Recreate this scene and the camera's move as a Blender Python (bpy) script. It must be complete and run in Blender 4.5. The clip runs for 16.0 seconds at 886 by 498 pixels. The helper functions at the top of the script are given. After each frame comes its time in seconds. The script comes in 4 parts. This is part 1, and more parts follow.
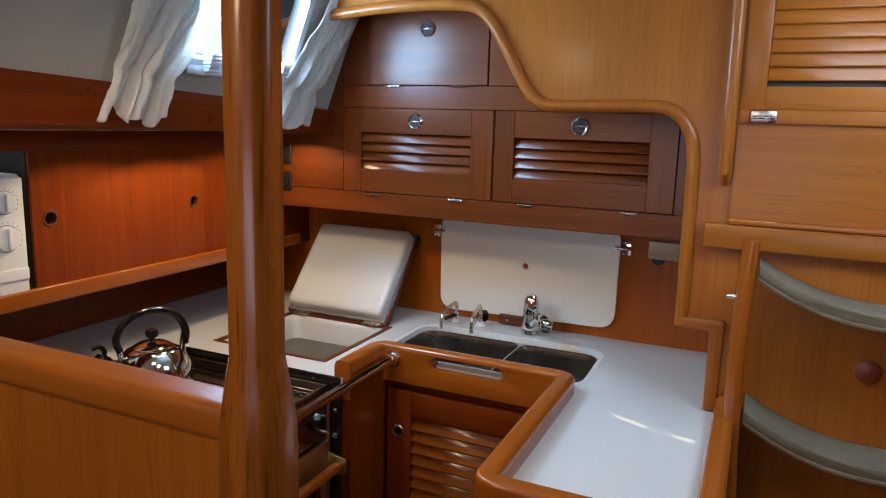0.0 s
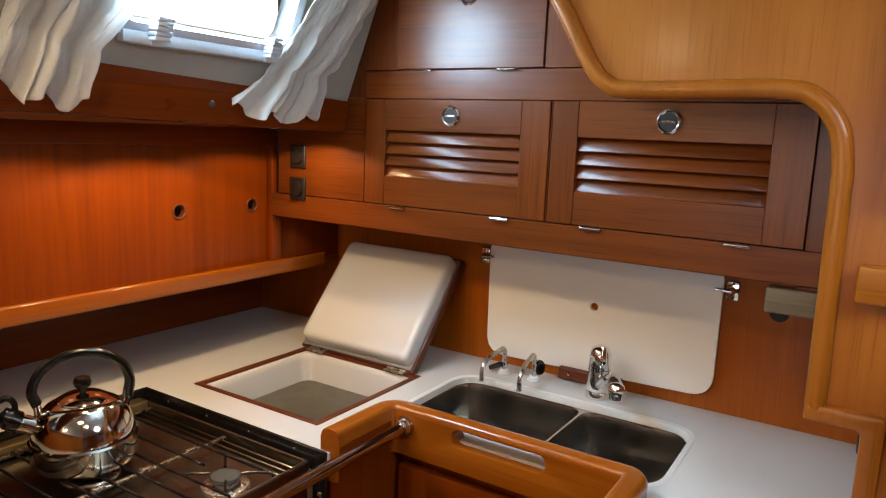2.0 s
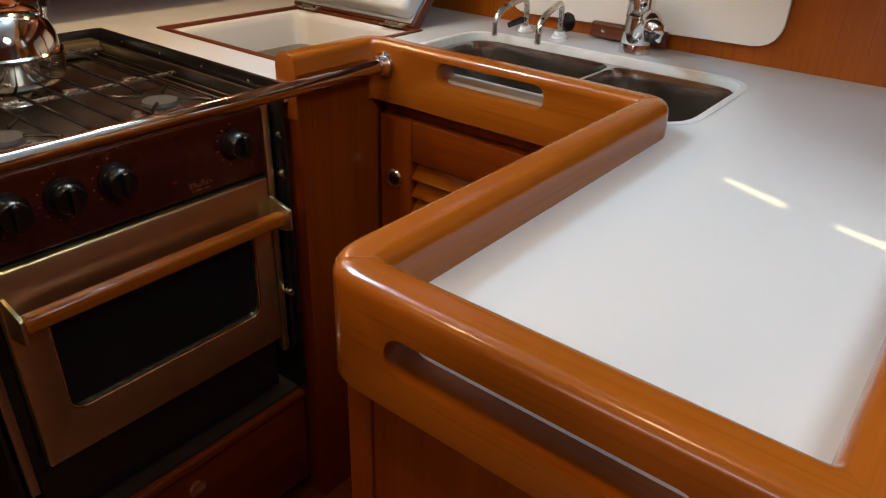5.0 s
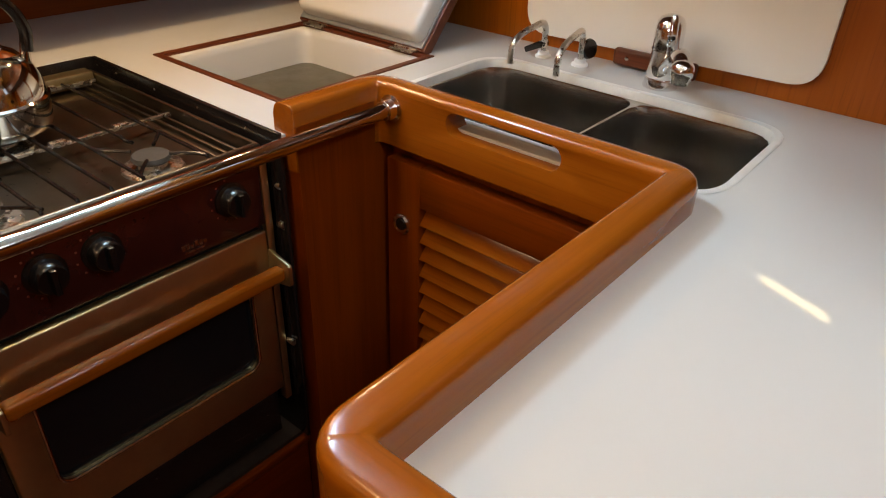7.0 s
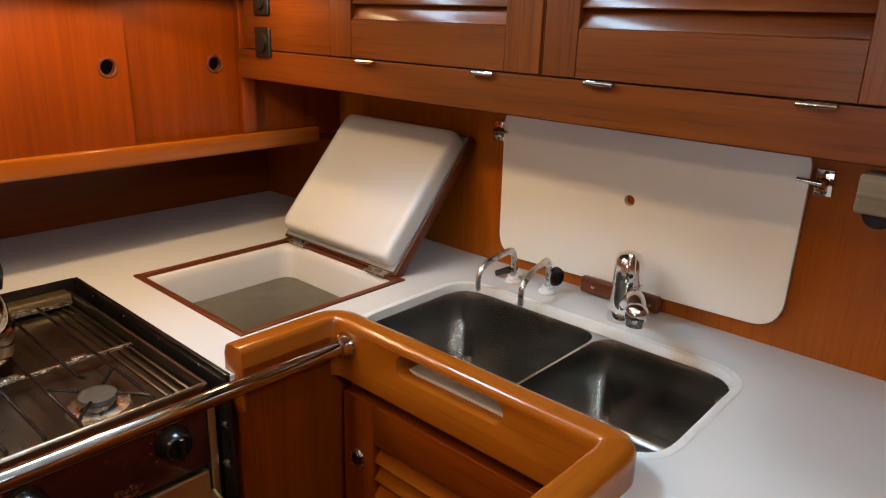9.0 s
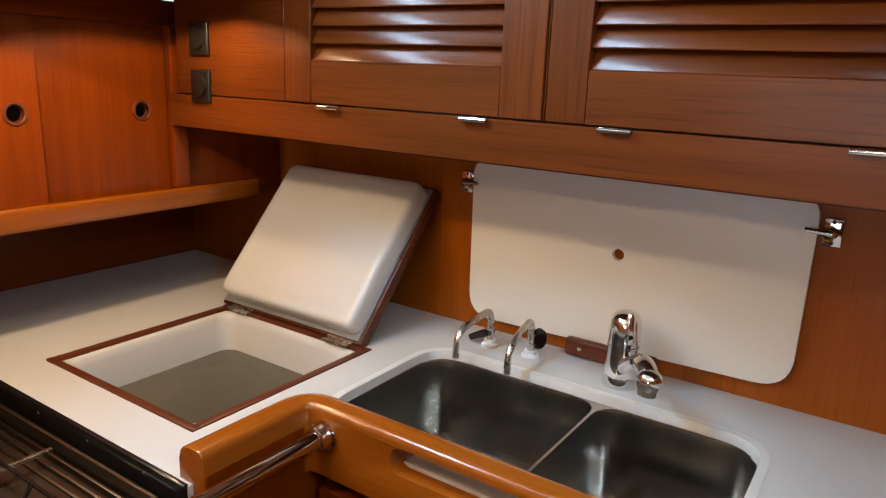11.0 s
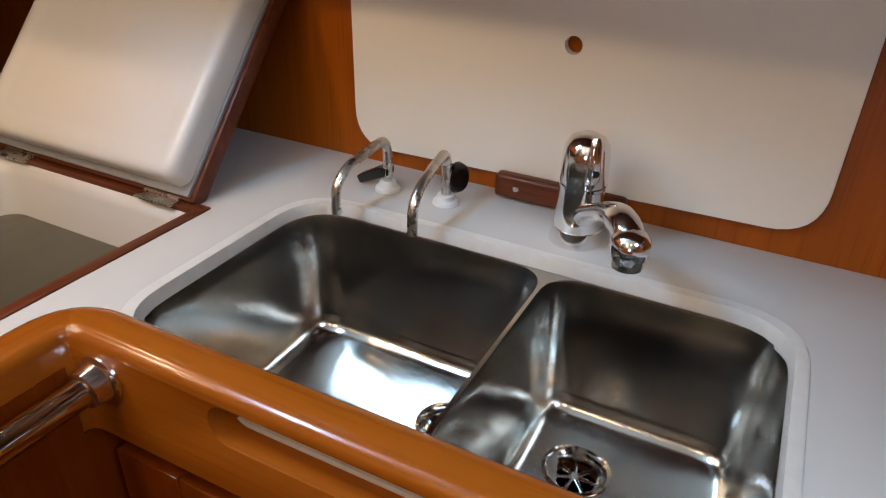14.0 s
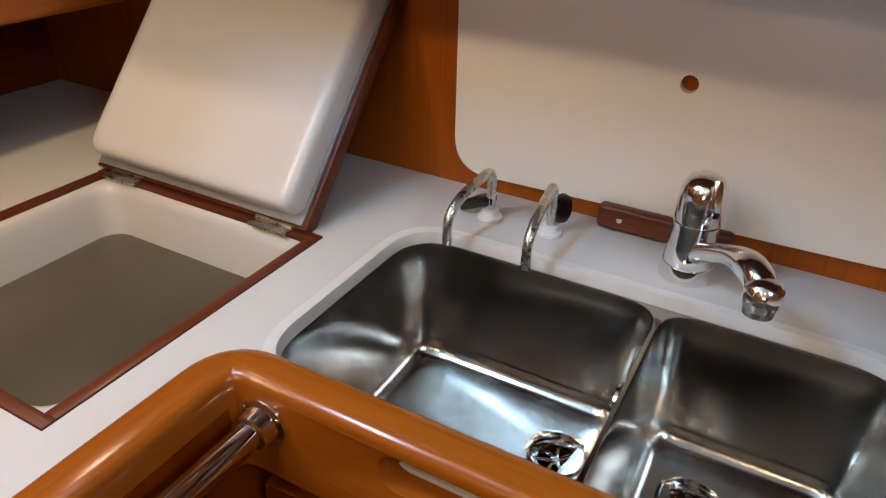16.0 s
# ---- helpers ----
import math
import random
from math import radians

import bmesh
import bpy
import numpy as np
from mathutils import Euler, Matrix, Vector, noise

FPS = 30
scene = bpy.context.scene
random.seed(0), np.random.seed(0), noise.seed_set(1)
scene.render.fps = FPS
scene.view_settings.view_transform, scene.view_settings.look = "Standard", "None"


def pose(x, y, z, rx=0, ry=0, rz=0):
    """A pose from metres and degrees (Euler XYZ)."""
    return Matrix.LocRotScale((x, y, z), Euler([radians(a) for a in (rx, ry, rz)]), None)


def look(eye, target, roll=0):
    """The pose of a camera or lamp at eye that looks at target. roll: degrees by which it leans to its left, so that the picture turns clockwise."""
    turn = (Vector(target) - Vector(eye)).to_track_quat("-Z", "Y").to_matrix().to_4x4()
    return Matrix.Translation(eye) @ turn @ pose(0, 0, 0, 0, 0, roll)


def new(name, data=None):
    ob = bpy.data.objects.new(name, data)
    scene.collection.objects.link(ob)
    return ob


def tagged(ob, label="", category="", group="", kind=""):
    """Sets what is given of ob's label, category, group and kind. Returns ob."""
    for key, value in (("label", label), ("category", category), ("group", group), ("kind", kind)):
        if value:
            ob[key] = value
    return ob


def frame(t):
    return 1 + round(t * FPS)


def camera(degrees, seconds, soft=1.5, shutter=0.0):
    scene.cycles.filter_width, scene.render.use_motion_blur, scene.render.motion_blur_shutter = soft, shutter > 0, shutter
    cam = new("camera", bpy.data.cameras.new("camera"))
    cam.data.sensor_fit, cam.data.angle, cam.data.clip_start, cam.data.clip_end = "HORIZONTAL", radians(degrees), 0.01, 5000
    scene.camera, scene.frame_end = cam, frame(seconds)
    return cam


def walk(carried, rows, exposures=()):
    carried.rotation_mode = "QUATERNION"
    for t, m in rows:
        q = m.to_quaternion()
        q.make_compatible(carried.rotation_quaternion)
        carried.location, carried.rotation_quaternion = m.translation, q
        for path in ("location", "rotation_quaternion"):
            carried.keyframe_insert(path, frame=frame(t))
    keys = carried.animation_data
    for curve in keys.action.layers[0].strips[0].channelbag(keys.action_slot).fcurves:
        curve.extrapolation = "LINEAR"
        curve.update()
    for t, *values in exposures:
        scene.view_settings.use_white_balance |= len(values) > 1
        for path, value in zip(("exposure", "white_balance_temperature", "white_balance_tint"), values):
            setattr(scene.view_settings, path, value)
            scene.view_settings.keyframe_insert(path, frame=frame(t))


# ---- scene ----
cam = camera(64.4, 16.0, soft=1.15)
PATH = [
    (0, (-0.003, 0.024, 1.570), (-0.807, 1.821, 1.219), 1.71),
    (0.5, (-0.057, 0.127, 1.560), (-0.931, 1.893, 1.217), 1.93),
    (1, (-0.121, 0.264, 1.562), (-1.045, 2.005, 1.227), 2.08),
    (1.5, (-0.132, 0.402, 1.557), (-1.104, 2.120, 1.230), 2.27),
    (2, (-0.084, 0.522, 1.534), (-1.135, 2.192, 1.210), 2.38),
    (2.5, (-0.053, 0.604, 1.451), (-1.169, 2.229, 1.110), 2.53),
    (3, (-0.031, 0.662, 1.373), (-1.192, 2.234, 0.949), 2.42),
    (3.5, (-0.035, 0.722, 1.295), (-1.209, 2.241, 0.733), 2.20),
    (4, (-0.043, 0.760, 1.242), (-1.180, 2.225, 0.493), 2.21),
    (4.5, (-0.043, 0.771, 1.235), (-1.140, 2.191, 0.353), 2.34),
    (4.7, (-0.044, 0.770, 1.234), (-1.126, 2.178, 0.314), 2.33),
    (6.8, (-0.113, 0.869, 1.321), (-1.182, 2.173, 0.247), 1.85),
    (7, (-0.123, 0.882, 1.328), (-1.202, 2.204, 0.285), 1.86),
    (7.5, (-0.096, 0.948, 1.358), (-1.228, 2.335, 0.466), 1.78),
    (8, (-0.078, 0.980, 1.404), (-1.246, 2.384, 0.590), 1.85),
    (8.5, (-0.075, 0.977, 1.429), (-1.294, 2.392, 0.715), 1.96),
    (9, (-0.077, 0.996, 1.437), (-1.344, 2.410, 0.810), 1.81),
    (9.2, (-0.078, 1.005, 1.435), (-1.362, 2.415, 0.832), 1.73),
    (11.3, (-0.293, 1.033, 1.410), (-1.340, 2.667, 0.926), 2.12),
    (11.5, (-0.307, 1.051, 1.400), (-1.335, 2.696, 0.912), 2.04),
    (12, (-0.350, 1.161, 1.363), (-1.288, 2.788, 0.676), 2.11),
    (12.5, (-0.374, 1.280, 1.351), (-1.250, 2.843, 0.462), 1.88),
    (13, (-0.404, 1.354, 1.321), (-1.235, 2.921, 0.397), 2.09),
    (13.5, (-0.411, 1.389, 1.307), (-1.219, 2.944, 0.343), 1.98),
    (14, (-0.438, 1.391, 1.307), (-1.214, 2.952, 0.326), 1.88),
    (14.5, (-0.465, 1.387, 1.325), (-1.231, 2.939, 0.325), 1.91),
    (15, (-0.481, 1.384, 1.334), (-1.247, 2.934, 0.327), 1.94),
    (15.5, (-0.505, 1.369, 1.347), (-1.284, 2.909, 0.337), 1.94),
    (16, (-0.546, 1.346, 1.359), (-1.349, 2.872, 0.345), 1.99),
]
TINTS = [(0, -0.16, 6200, 10), (0.5, -0.05, 6600, 12), (2.5, 0.12, 7500, 13), (4.5, 0.12, 7200, 12), (7, 0.05, 8100, 14), (9, 0.16, 7600, 15), (11.5, 0.09, 7200, 14), (14, -0.07, 7000, 15), (16, -0.10, 6900, 15)]
walk(cam, [(t, look(eye, target, roll)) for t, eye, target, roll in PATH], TINTS)

# ---- world and lights ----
world = bpy.data.worlds.new("sky")
scene.world = world
world.use_nodes = True
wn = world.node_tree.nodes
sky = wn.new("ShaderNodeTexSky")
sky.sky_type = "NISHITA"
sky.sun_disc = False
sky.sun_elevation, sky.sun_rotation = radians(48), radians(80)
wn["Background"].inputs["Strength"].default_value = 0.15
world.node_tree.links.new(sky.outputs[0], wn["Background"].inputs["Color"])


def lamp(name, kind, m, energy, colour, **more):
    data = bpy.data.lights.new(name, kind)
    data.energy, data.color = energy, colour
    if kind == "AREA":
        data.shape, data.size, data.size_y = more.get("shape", "RECTANGLE"), more["size"], more.get("size_y", more["size"])
    if kind == "SPOT":
        data.spot_size, data.spot_blend, data.shadow_soft_size = radians(more["angle"]), more["blend"], more["soft"]
    if kind == "SUN":
        data.angle = radians(0.5)
    ob = new(name, data)
    ob.matrix_world = m
    return ob


WARM = (1.0, 0.75, 0.46)
lamp("window_light", "AREA", look((-1.176, 1.435, 1.795), (-0.176, 1.435, 1.410)), 15, (0.40, 0.69, 1.0), size=0.36, size_y=0.19)
lamp("companionway_daylight", "AREA", look((0.34, 1.32, 1.94), (0.10, 1.70, 1.35)), 15, (0.62, 0.81, 1.0), size=0.5, size_y=0.5)
# Unseen area fill added behind the view to brighten board and bulkheads.
lamp("saloon_fill_area", "AREA", look((-0.35, -1.75, 1.34), (-0.5, 2.0, 1.15)), 15, (0.86, 0.90, 1.0), size=1.6, size_y=0.5)
SOFFIT = ((1.24, 3.7, 140), (1.48, 5.8, 140), (1.765, 4.0, 150))
for y, watts, cone in SOFFIT:
    lamp("soffit_light", "SPOT", look((-1.30, y, 1.523), (-1.30, y, 0)), watts, WARM, angle=cone, blend=0.08, soft=0.022)
# Added spot, out of view: lifts the half bulkhead and the board.
lamp("saloon_fill_spot", "SPOT", look((-0.95, -0.25, 1.935), (-0.95, 0.3, 0)), 22, WARM, angle=165, blend=0.3, soft=0.045)
DOWNLIGHTS = ((-0.82, 0.80), (-0.30, 0.80))
for (x, y), watts in zip(DOWNLIGHTS, (10, 10)):
    lamp("downlight", "SPOT", look((x, y, 1.935), (x * 0.9 - 0.03, y + 0.60, 0)), watts, WARM, angle=128, blend=0.5, soft=0.07)
sun = lamp("sun", "SUN", look((0.25, -0.36, 1.0), (0, 0, 0)), 3.6, (1.0, 0.88, 0.52))

# ---- materials ----


def material(name):
    m = bpy.data.materials.new(name)
    m.use_nodes = True
    nt = m.node_tree
    return m, nt, nt.nodes["Principled BSDF"]


def add(nt, kind, **values):
    n = nt.nodes.new(kind)
    for key, v in values.items():
        n.inputs[key].default_value = v
    return n


def ramp(nt, source, stops):
    r = nt.nodes.new("ShaderNodeValToRGB")
    while len(r.color_ramp.elements) < len(stops):
        r.color_ramp.elements.new(0.5)
    for e, (p, c) in zip(r.color_ramp.elements, stops):
        e.position, e.color = p, (*c, 1)
    nt.links.new(source, r.inputs[0])
    return r.outputs[0]


def bump(nt, bsdf, source, strength, distance=0.002):
    b = add(nt, "ShaderNodeBump", Strength=strength, Distance=distance)
    nt.links.new(source, b.inputs["Height"])
    nt.links.new(b.outputs[0], bsdf.inputs["Normal"])


def coords(nt, scale):
    tc = nt.nodes.new("ShaderNodeTexCoord")
    info = nt.nodes.new("ShaderNodeObjectInfo")
    mul = nt.nodes.new("ShaderNodeVectorMath")
    mul.operation = "MULTIPLY_ADD"
    mul.inputs[1].default_value = (7.3, 5.1, 3.7)
    nt.links.new(info.outputs["Random"], mul.inputs[0])
    nt.links.new(tc.outputs["Object"], mul.inputs[2])
    mp = nt.nodes.new("ShaderNodeMapping")
    mp.inputs["Scale"].default_value = scale
    nt.links.new(mul.outputs[0], mp.inputs[0])
    return mp.outputs[0], info.outputs["Random"], tc.outputs["Object"]


def wood(name, axis, dark, mid, light, rough=0.30, coat=0.06, vary=0.25, pores=0.78, figure=0.28):
    """Varnished wood with its grain along an axis (0 x, 1 y, 2 z)."""
    m, nt, p = material(name)
    long, cross = 1.3, 42.0
    vec, rnd, raw = coords(nt, [long if i == axis else cross for i in range(3)])
    grain = add(nt, "ShaderNodeTexNoise", Scale=1.0, Detail=6.0, Roughness=0.62, Distortion=0.7)
    nt.links.new(vec, grain.inputs["Vector"])
    col = ramp(nt, grain.outputs[0], ((0.30, dark), (0.50, mid), (0.72, light)))
    # broad figure
    v2, _, _ = coords(nt, [0.5 if i == axis else 6.0 for i in range(3)])
    broad = add(nt, "ShaderNodeTexNoise", Scale=1.0, Detail=3.0, Roughness=0.5)
    nt.links.new(v2, broad.inputs["Vector"])
    hsv = nt.nodes.new("ShaderNodeHueSaturation")
    nt.links.new(col, hsv.inputs["Color"])
    sumv = nt.nodes.new("ShaderNodeMath")
    sumv.operation = "MULTIPLY_ADD"
    sumv.inputs[1].default_value, sumv.inputs[2].default_value = vary, 1.01 - vary / 2 - figure / 2
    nt.links.new(rnd, sumv.inputs[0])
    sum2 = nt.nodes.new("ShaderNodeMath")
    sum2.operation = "MULTIPLY_ADD"
    sum2.inputs[1].default_value = figure
    nt.links.new(broad.outputs[0], sum2.inputs[0])
    nt.links.new(sumv.outputs[0], sum2.inputs[2])
    nt.links.new(sum2.outputs[0], hsv.inputs["Value"])
    # fine dark pores
    v3, _, _ = coords(nt, [7.0 if i == axis else 230.0 for i in range(3)])
    fine = add(nt, "ShaderNodeTexNoise", Scale=1.0, Detail=2.0, Roughness=0.5)
    nt.links.new(v3, fine.inputs["Vector"])
    pore = ramp(nt, fine.outputs[0], ((0.30, (pores, pores, pores)), (0.45, (1, 1, 1))))
    mix = nt.nodes.new("ShaderNodeMix")
    mix.data_type, mix.blend_type = "RGBA", "MULTIPLY"
    mix.inputs["Factor"].default_value = 0.8
    nt.links.new(hsv.outputs[0], mix.inputs["A"])
    nt.links.new(pore, mix.inputs["B"])
    nt.links.new(mix.outputs["Result"], p.inputs["Base Color"])
    smear = add(nt, "ShaderNodeTexNoise", Scale=9.0, Detail=3.0)
    nt.links.new(raw, smear.inputs["Vector"])
    rr = nt.nodes.new("ShaderNodeMapRange")
    rr.inputs["To Min"].default_value, rr.inputs["To Max"].default_value = rough - 0.07, rough + 0.1
    nt.links.new(smear.outputs[0], rr.inputs[0])
    nt.links.new(rr.outputs[0], p.inputs["Roughness"])
    p.inputs["Coat Weight"].default_value, p.inputs["Coat Roughness"].default_value = coat, 0.16
    p.inputs["Specular IOR Level"].default_value = 0.22
    bump(nt, p, fine.outputs[0], 0.12, 0.0006)
    return m


D, M, L = (0.138, 0.0215, 0.0017), (0.174, 0.0285, 0.0020), (0.203, 0.0360, 0.0026)
WOOD = [wood("mahogany_" + "xyz"[i], i, D, M, L) for i in range(3)]
D, M, L = (0.28, 0.062, 0.0042), (0.325, 0.077, 0.0055), (0.36, 0.090, 0.0075)
# Browner copy, darkened as well: the overhead lockers' shade is in its colour.
BROWN_SHADED = [wood("brown_shaded_mahogany_" + "xyz"[i], i, (0.100, 0.0210, 0.0034), (0.128, 0.0275, 0.0043), (0.152, 0.0350, 0.0056), rough=0.30, coat=0.08, pores=0.6, figure=0.5) for i in range(3)]
# Brighter mahogany copy: light missing on the back bulkhead is put into its colour.
BACKWOOD_LIT = wood("bulkhead_lit_mahogany", 2, D, M, L, vary=0.1, pores=0.75)
D, M, L = (0.275, 0.076, 0.0075), (0.305, 0.088, 0.0092), (0.33, 0.100, 0.012)
PALE = [wood("pale_mahogany_" + "xyz"[i], i, D, M, L, vary=0.14, pores=0.74, figure=0.42) for i in range(3)]
D, M, L = (0.17, 0.045, 0.006), (0.29, 0.083, 0.0092), (0.335, 0.104, 0.014)
PILLARWOOD = wood("streaked_mahogany", 2, D, M, L, rough=0.24, coat=0.25, vary=0.05, pores=0.38, figure=0.5)
D, M, L = (0.255, 0.060, 0.0050), (0.285, 0.071, 0.0060), (0.31, 0.081, 0.0076)
TRIM = [wood("trim_wood_" + "xyz"[i], i, D, M, L, rough=0.2, coat=0.5, vary=0.1, pores=0.84, figure=0.2) for i in range(3)]
D, M, L = (0.07, 0.018, 0.008), (0.12, 0.03, 0.012), (0.17, 0.045, 0.018)
TEAK = [wood("dark_teak_" + "xyz"[i], i, D, M, L, rough=0.35, coat=0.1) for i in range(3)]
D, M, L = (0.12, 0.080, 0.045), (0.165, 0.112, 0.066), (0.21, 0.15, 0.095)
GREYWOOD = [wood("bare_greyed_wood_" + "xyz"[i], i, D, M, L, rough=0.6, coat=0.0) for i in range(3)]


def plain(name, colour, rough, metal=0.0, spread=0.08, scale=14.0, bumps=0.0, coat=0.0, rspread=0.06, fine=0.0):
    """A surface with a faint mottling at two scales and uneven gloss."""
    m, nt, p = material(name)
    tc = nt.nodes.new("ShaderNodeTexCoord")
    a = add(nt, "ShaderNodeTexNoise", Scale=scale, Detail=5.0, Roughness=0.6)
    nt.links.new(tc.outputs["Object"], a.inputs["Vector"])
    lo, hi = [c * (1 - spread) for c in colour], [min(1, c * (1 + spread)) for c in colour]
    nt.links.new(ramp(nt, a.outputs[0], ((0.3, lo), (0.7, hi))), p.inputs["Base Color"])
    b = add(nt, "ShaderNodeTexNoise", Scale=scale * 6, Detail=4.0, Roughness=0.7)
    nt.links.new(tc.outputs["Object"], b.inputs["Vector"])
    rr = nt.nodes.new("ShaderNodeMapRange")
    rr.inputs["From Min"].default_value, rr.inputs["From Max"].default_value = 0.3, 0.7
    rr.inputs["To Min"].default_value, rr.inputs["To Max"].default_value = max(0.02, rough - rspread), rough + rspread
    nt.links.new(b.outputs[0], rr.inputs[0])
    nt.links.new(rr.outputs[0], p.inputs["Roughness"])
    p.inputs["Metallic"].default_value = metal
    p.inputs["Coat Weight"].default_value, p.inputs["Coat Roughness"].default_value = coat, 0.08
    if bumps:
        bump(nt, p, b.outputs[0], bumps, 0.001)
    return m


LAMINATE = plain("white_laminate", (0.585, 0.58, 0.572), 0.24, spread=0.008, scale=3.0, rspread=0.03)
BOARD = plain("white_board", (0.86, 0.84, 0.80), 0.38, spread=0.012, scale=3.0)
GELCOAT = plain("white_gelcoat", (0.575, 0.57, 0.57), 0.26, spread=0.008, scale=4.0, rspread=0.004)
LINER = plain("cream_liner", (0.41, 0.395, 0.35), 0.55, spread=0.05, bumps=0.05)
# For the unseen ceiling: whiter than the liner, so it bounces light down.
HEADLINER = plain("bounce_white_headliner", (0.74, 0.72, 0.67), 0.5, spread=0.03, bumps=0.05)
SEALANT = plain("pale_sealant", (0.62, 0.61, 0.59), 0.32, spread=0.06, scale=40.0)
STEEL = plain("stainless_steel", (0.66, 0.63, 0.58), 0.28, metal=1.0, spread=0.10, rspread=0.07, scale=10.0)


def worn_steel(name, colour, lo, hi):
    """Pressed polished steel, slightly uneven, dulled by water marks."""
    m, nt, p = material(name)
    tc = nt.nodes.new("ShaderNodeTexCoord")
    spots = add(nt, "ShaderNodeTexNoise", Scale=9.0, Detail=6.0, Roughness=0.65)
    nt.links.new(tc.outputs["Object"], spots.inputs["Vector"])
    nt.links.new(ramp(nt, spots.outputs[0], ((0.35, [c * 0.80 for c in colour]), (0.65, colour))), p.inputs["Base Color"])
    rr = nt.nodes.new("ShaderNodeMapRange")
    rr.inputs["From Min"].default_value, rr.inputs["From Max"].default_value = 0.35, 0.7
    rr.inputs["To Min"].default_value, rr.inputs["To Max"].default_value = lo, hi
    nt.links.new(spots.outputs[0], rr.inputs[0])
    nt.links.new(rr.outputs[0], p.inputs["Roughness"])
    p.inputs["Metallic"].default_value = 1.0
    marks = add(nt, "ShaderNodeTexNoise", Scale=2.4, Detail=3.0)
    nt.links.new(tc.outputs["Object"], marks.inputs["Vector"])
    bump(nt, p, marks.outputs[0], 0.05, 0.004)
    return m


SINK = worn_steel("sink_steel", (0.51, 0.49, 0.46), 0.14, 0.23)
HOB = plain("hob_steel", (0.23, 0.195, 0.155), 0.30, metal=1.0, spread=0.12, rspread=0.03, scale=12.0)
SWITCH = plain("dark_brown_plastic", (0.010, 0.008, 0.006), 0.42, spread=0.2)
POLISHED = plain("polished_steel", (0.56, 0.54, 0.51), 0.09, metal=1.0, spread=0.05, rspread=0.04)
CHROME = plain("chrome", (0.84, 0.83, 0.82), 0.13, metal=1.0, spread=0.02, rspread=0.03)
BRUSHED = plain("brushed_oven_steel", (0.64, 0.53, 0.31), 0.36, metal=1.0, spread=0.06, scale=30.0)
BLACK = plain("black_plastic", (0.006, 0.006, 0.006), 0.2, spread=0.3)
RUBBER = plain("dark_grey_plastic", (0.05, 0.045, 0.04), 0.5, spread=0.2)
SOOT = plain("black_enamel", (0.010, 0.008, 0.008), 0.22, spread=0.3)
MAROON = plain("maroon_enamel", (0.045, 0.008, 0.006), 0.2, spread=0.2, coat=0.3)
GREYSHELF = plain("grey_icebox_board", (0.095, 0.087, 0.062), 0.35, spread=0.12, scale=4.0)
WHITE = plain("white_plastic", (0.72, 0.74, 0.76), 0.35, spread=0.03)
PRINT = plain("grey_print", (0.25, 0.26, 0.28), 0.5)
ALU = plain("white_aluminium", (0.62, 0.66, 0.70), 0.35, metal=0.3, spread=0.05)
TREAD = plain("grey_tread_mat", (0.15, 0.122, 0.078), 0.75, spread=0.15, bumps=0.3, scale=20.0)
RED = plain("red_handle_plastic", (0.17, 0.03, 0.015), 0.4, spread=0.1)
# Near-black: painted shade for locker insides, and the catches' own black pockets.
BLACK_AND_SHADE = plain("black_and_shade", (0.02, 0.013, 0.01), 0.7, spread=0.3)
OVENGLASS = plain("dark_oven_glass", (0.008, 0.008, 0.009), 0.06, spread=0.1)


def cloth():
    m, nt, p = material("white_curtain_cloth")
    tc = nt.nodes.new("ShaderNodeTexCoord")
    n = add(nt, "ShaderNodeTexNoise", Scale=260.0, Detail=2.0)
    nt.links.new(tc.outputs["Object"], n.inputs["Vector"])
    nt.links.new(ramp(nt, n.outputs[0], ((0.3, (0.78, 0.77, 0.73)), (0.7, (0.86, 0.85, 0.82)))), p.inputs["Base Color"])
    p.inputs["Roughness"].default_value = 0.9
    t = nt.nodes.new("ShaderNodeBsdfTranslucent")
    t.inputs[0].default_value = (0.88, 0.88, 0.86, 1)
    mix = nt.nodes.new("ShaderNodeMixShader")
    mix.inputs[0].default_value = 0.55
    nt.links.new(p.outputs[0], mix.inputs[1])
    nt.links.new(t.outputs[0], mix.inputs[2])
    nt.links.new(mix.outputs[0], nt.nodes["Material Output"].inputs[0])
    bump(nt, p, n.outputs[0], 0.3, 0.0005)
    return m


CLOTH = cloth()


def clear_glass():
    m, nt, p = material("window_glass")
    p.inputs["Transmission Weight"].default_value, p.inputs["Roughness"].default_value = 1.0, 0.0
    p.inputs["IOR"].default_value = 1.08
    return m


GLASS = clear_glass()


def glow(name, colour, strength):
    m, nt, p = material(name)
    p.inputs["Emission Color"].default_value, p.inputs["Emission Strength"].default_value = (*colour, 1), strength
    p.inputs["Base Color"].default_value = (0.8, 0.8, 0.8, 1)
    return m


SKYGLOW = glow("overcast_brightness", (0.80, 0.92, 1.0), 1.2)

# ---- mesh helpers ----


def finish(name, bm, mat, smooth=True, angle=40):
    bmesh.ops.recalc_face_normals(bm, faces=bm.faces[:])
    me = bpy.data.meshes.new(name)
    bm.to_mesh(me)
    bm.free()
    me.materials.append(mat)
    if smooth:
        me.shade_smooth()
        me.set_sharp_from_angle(angle=radians(angle))
    return me


def thing(name, label, category, group="", at=(0, 0, 0)):
    e = new(name)
    e.location = at
    e.empty_display_size = 0.05
    return tagged(e, label, category, group)


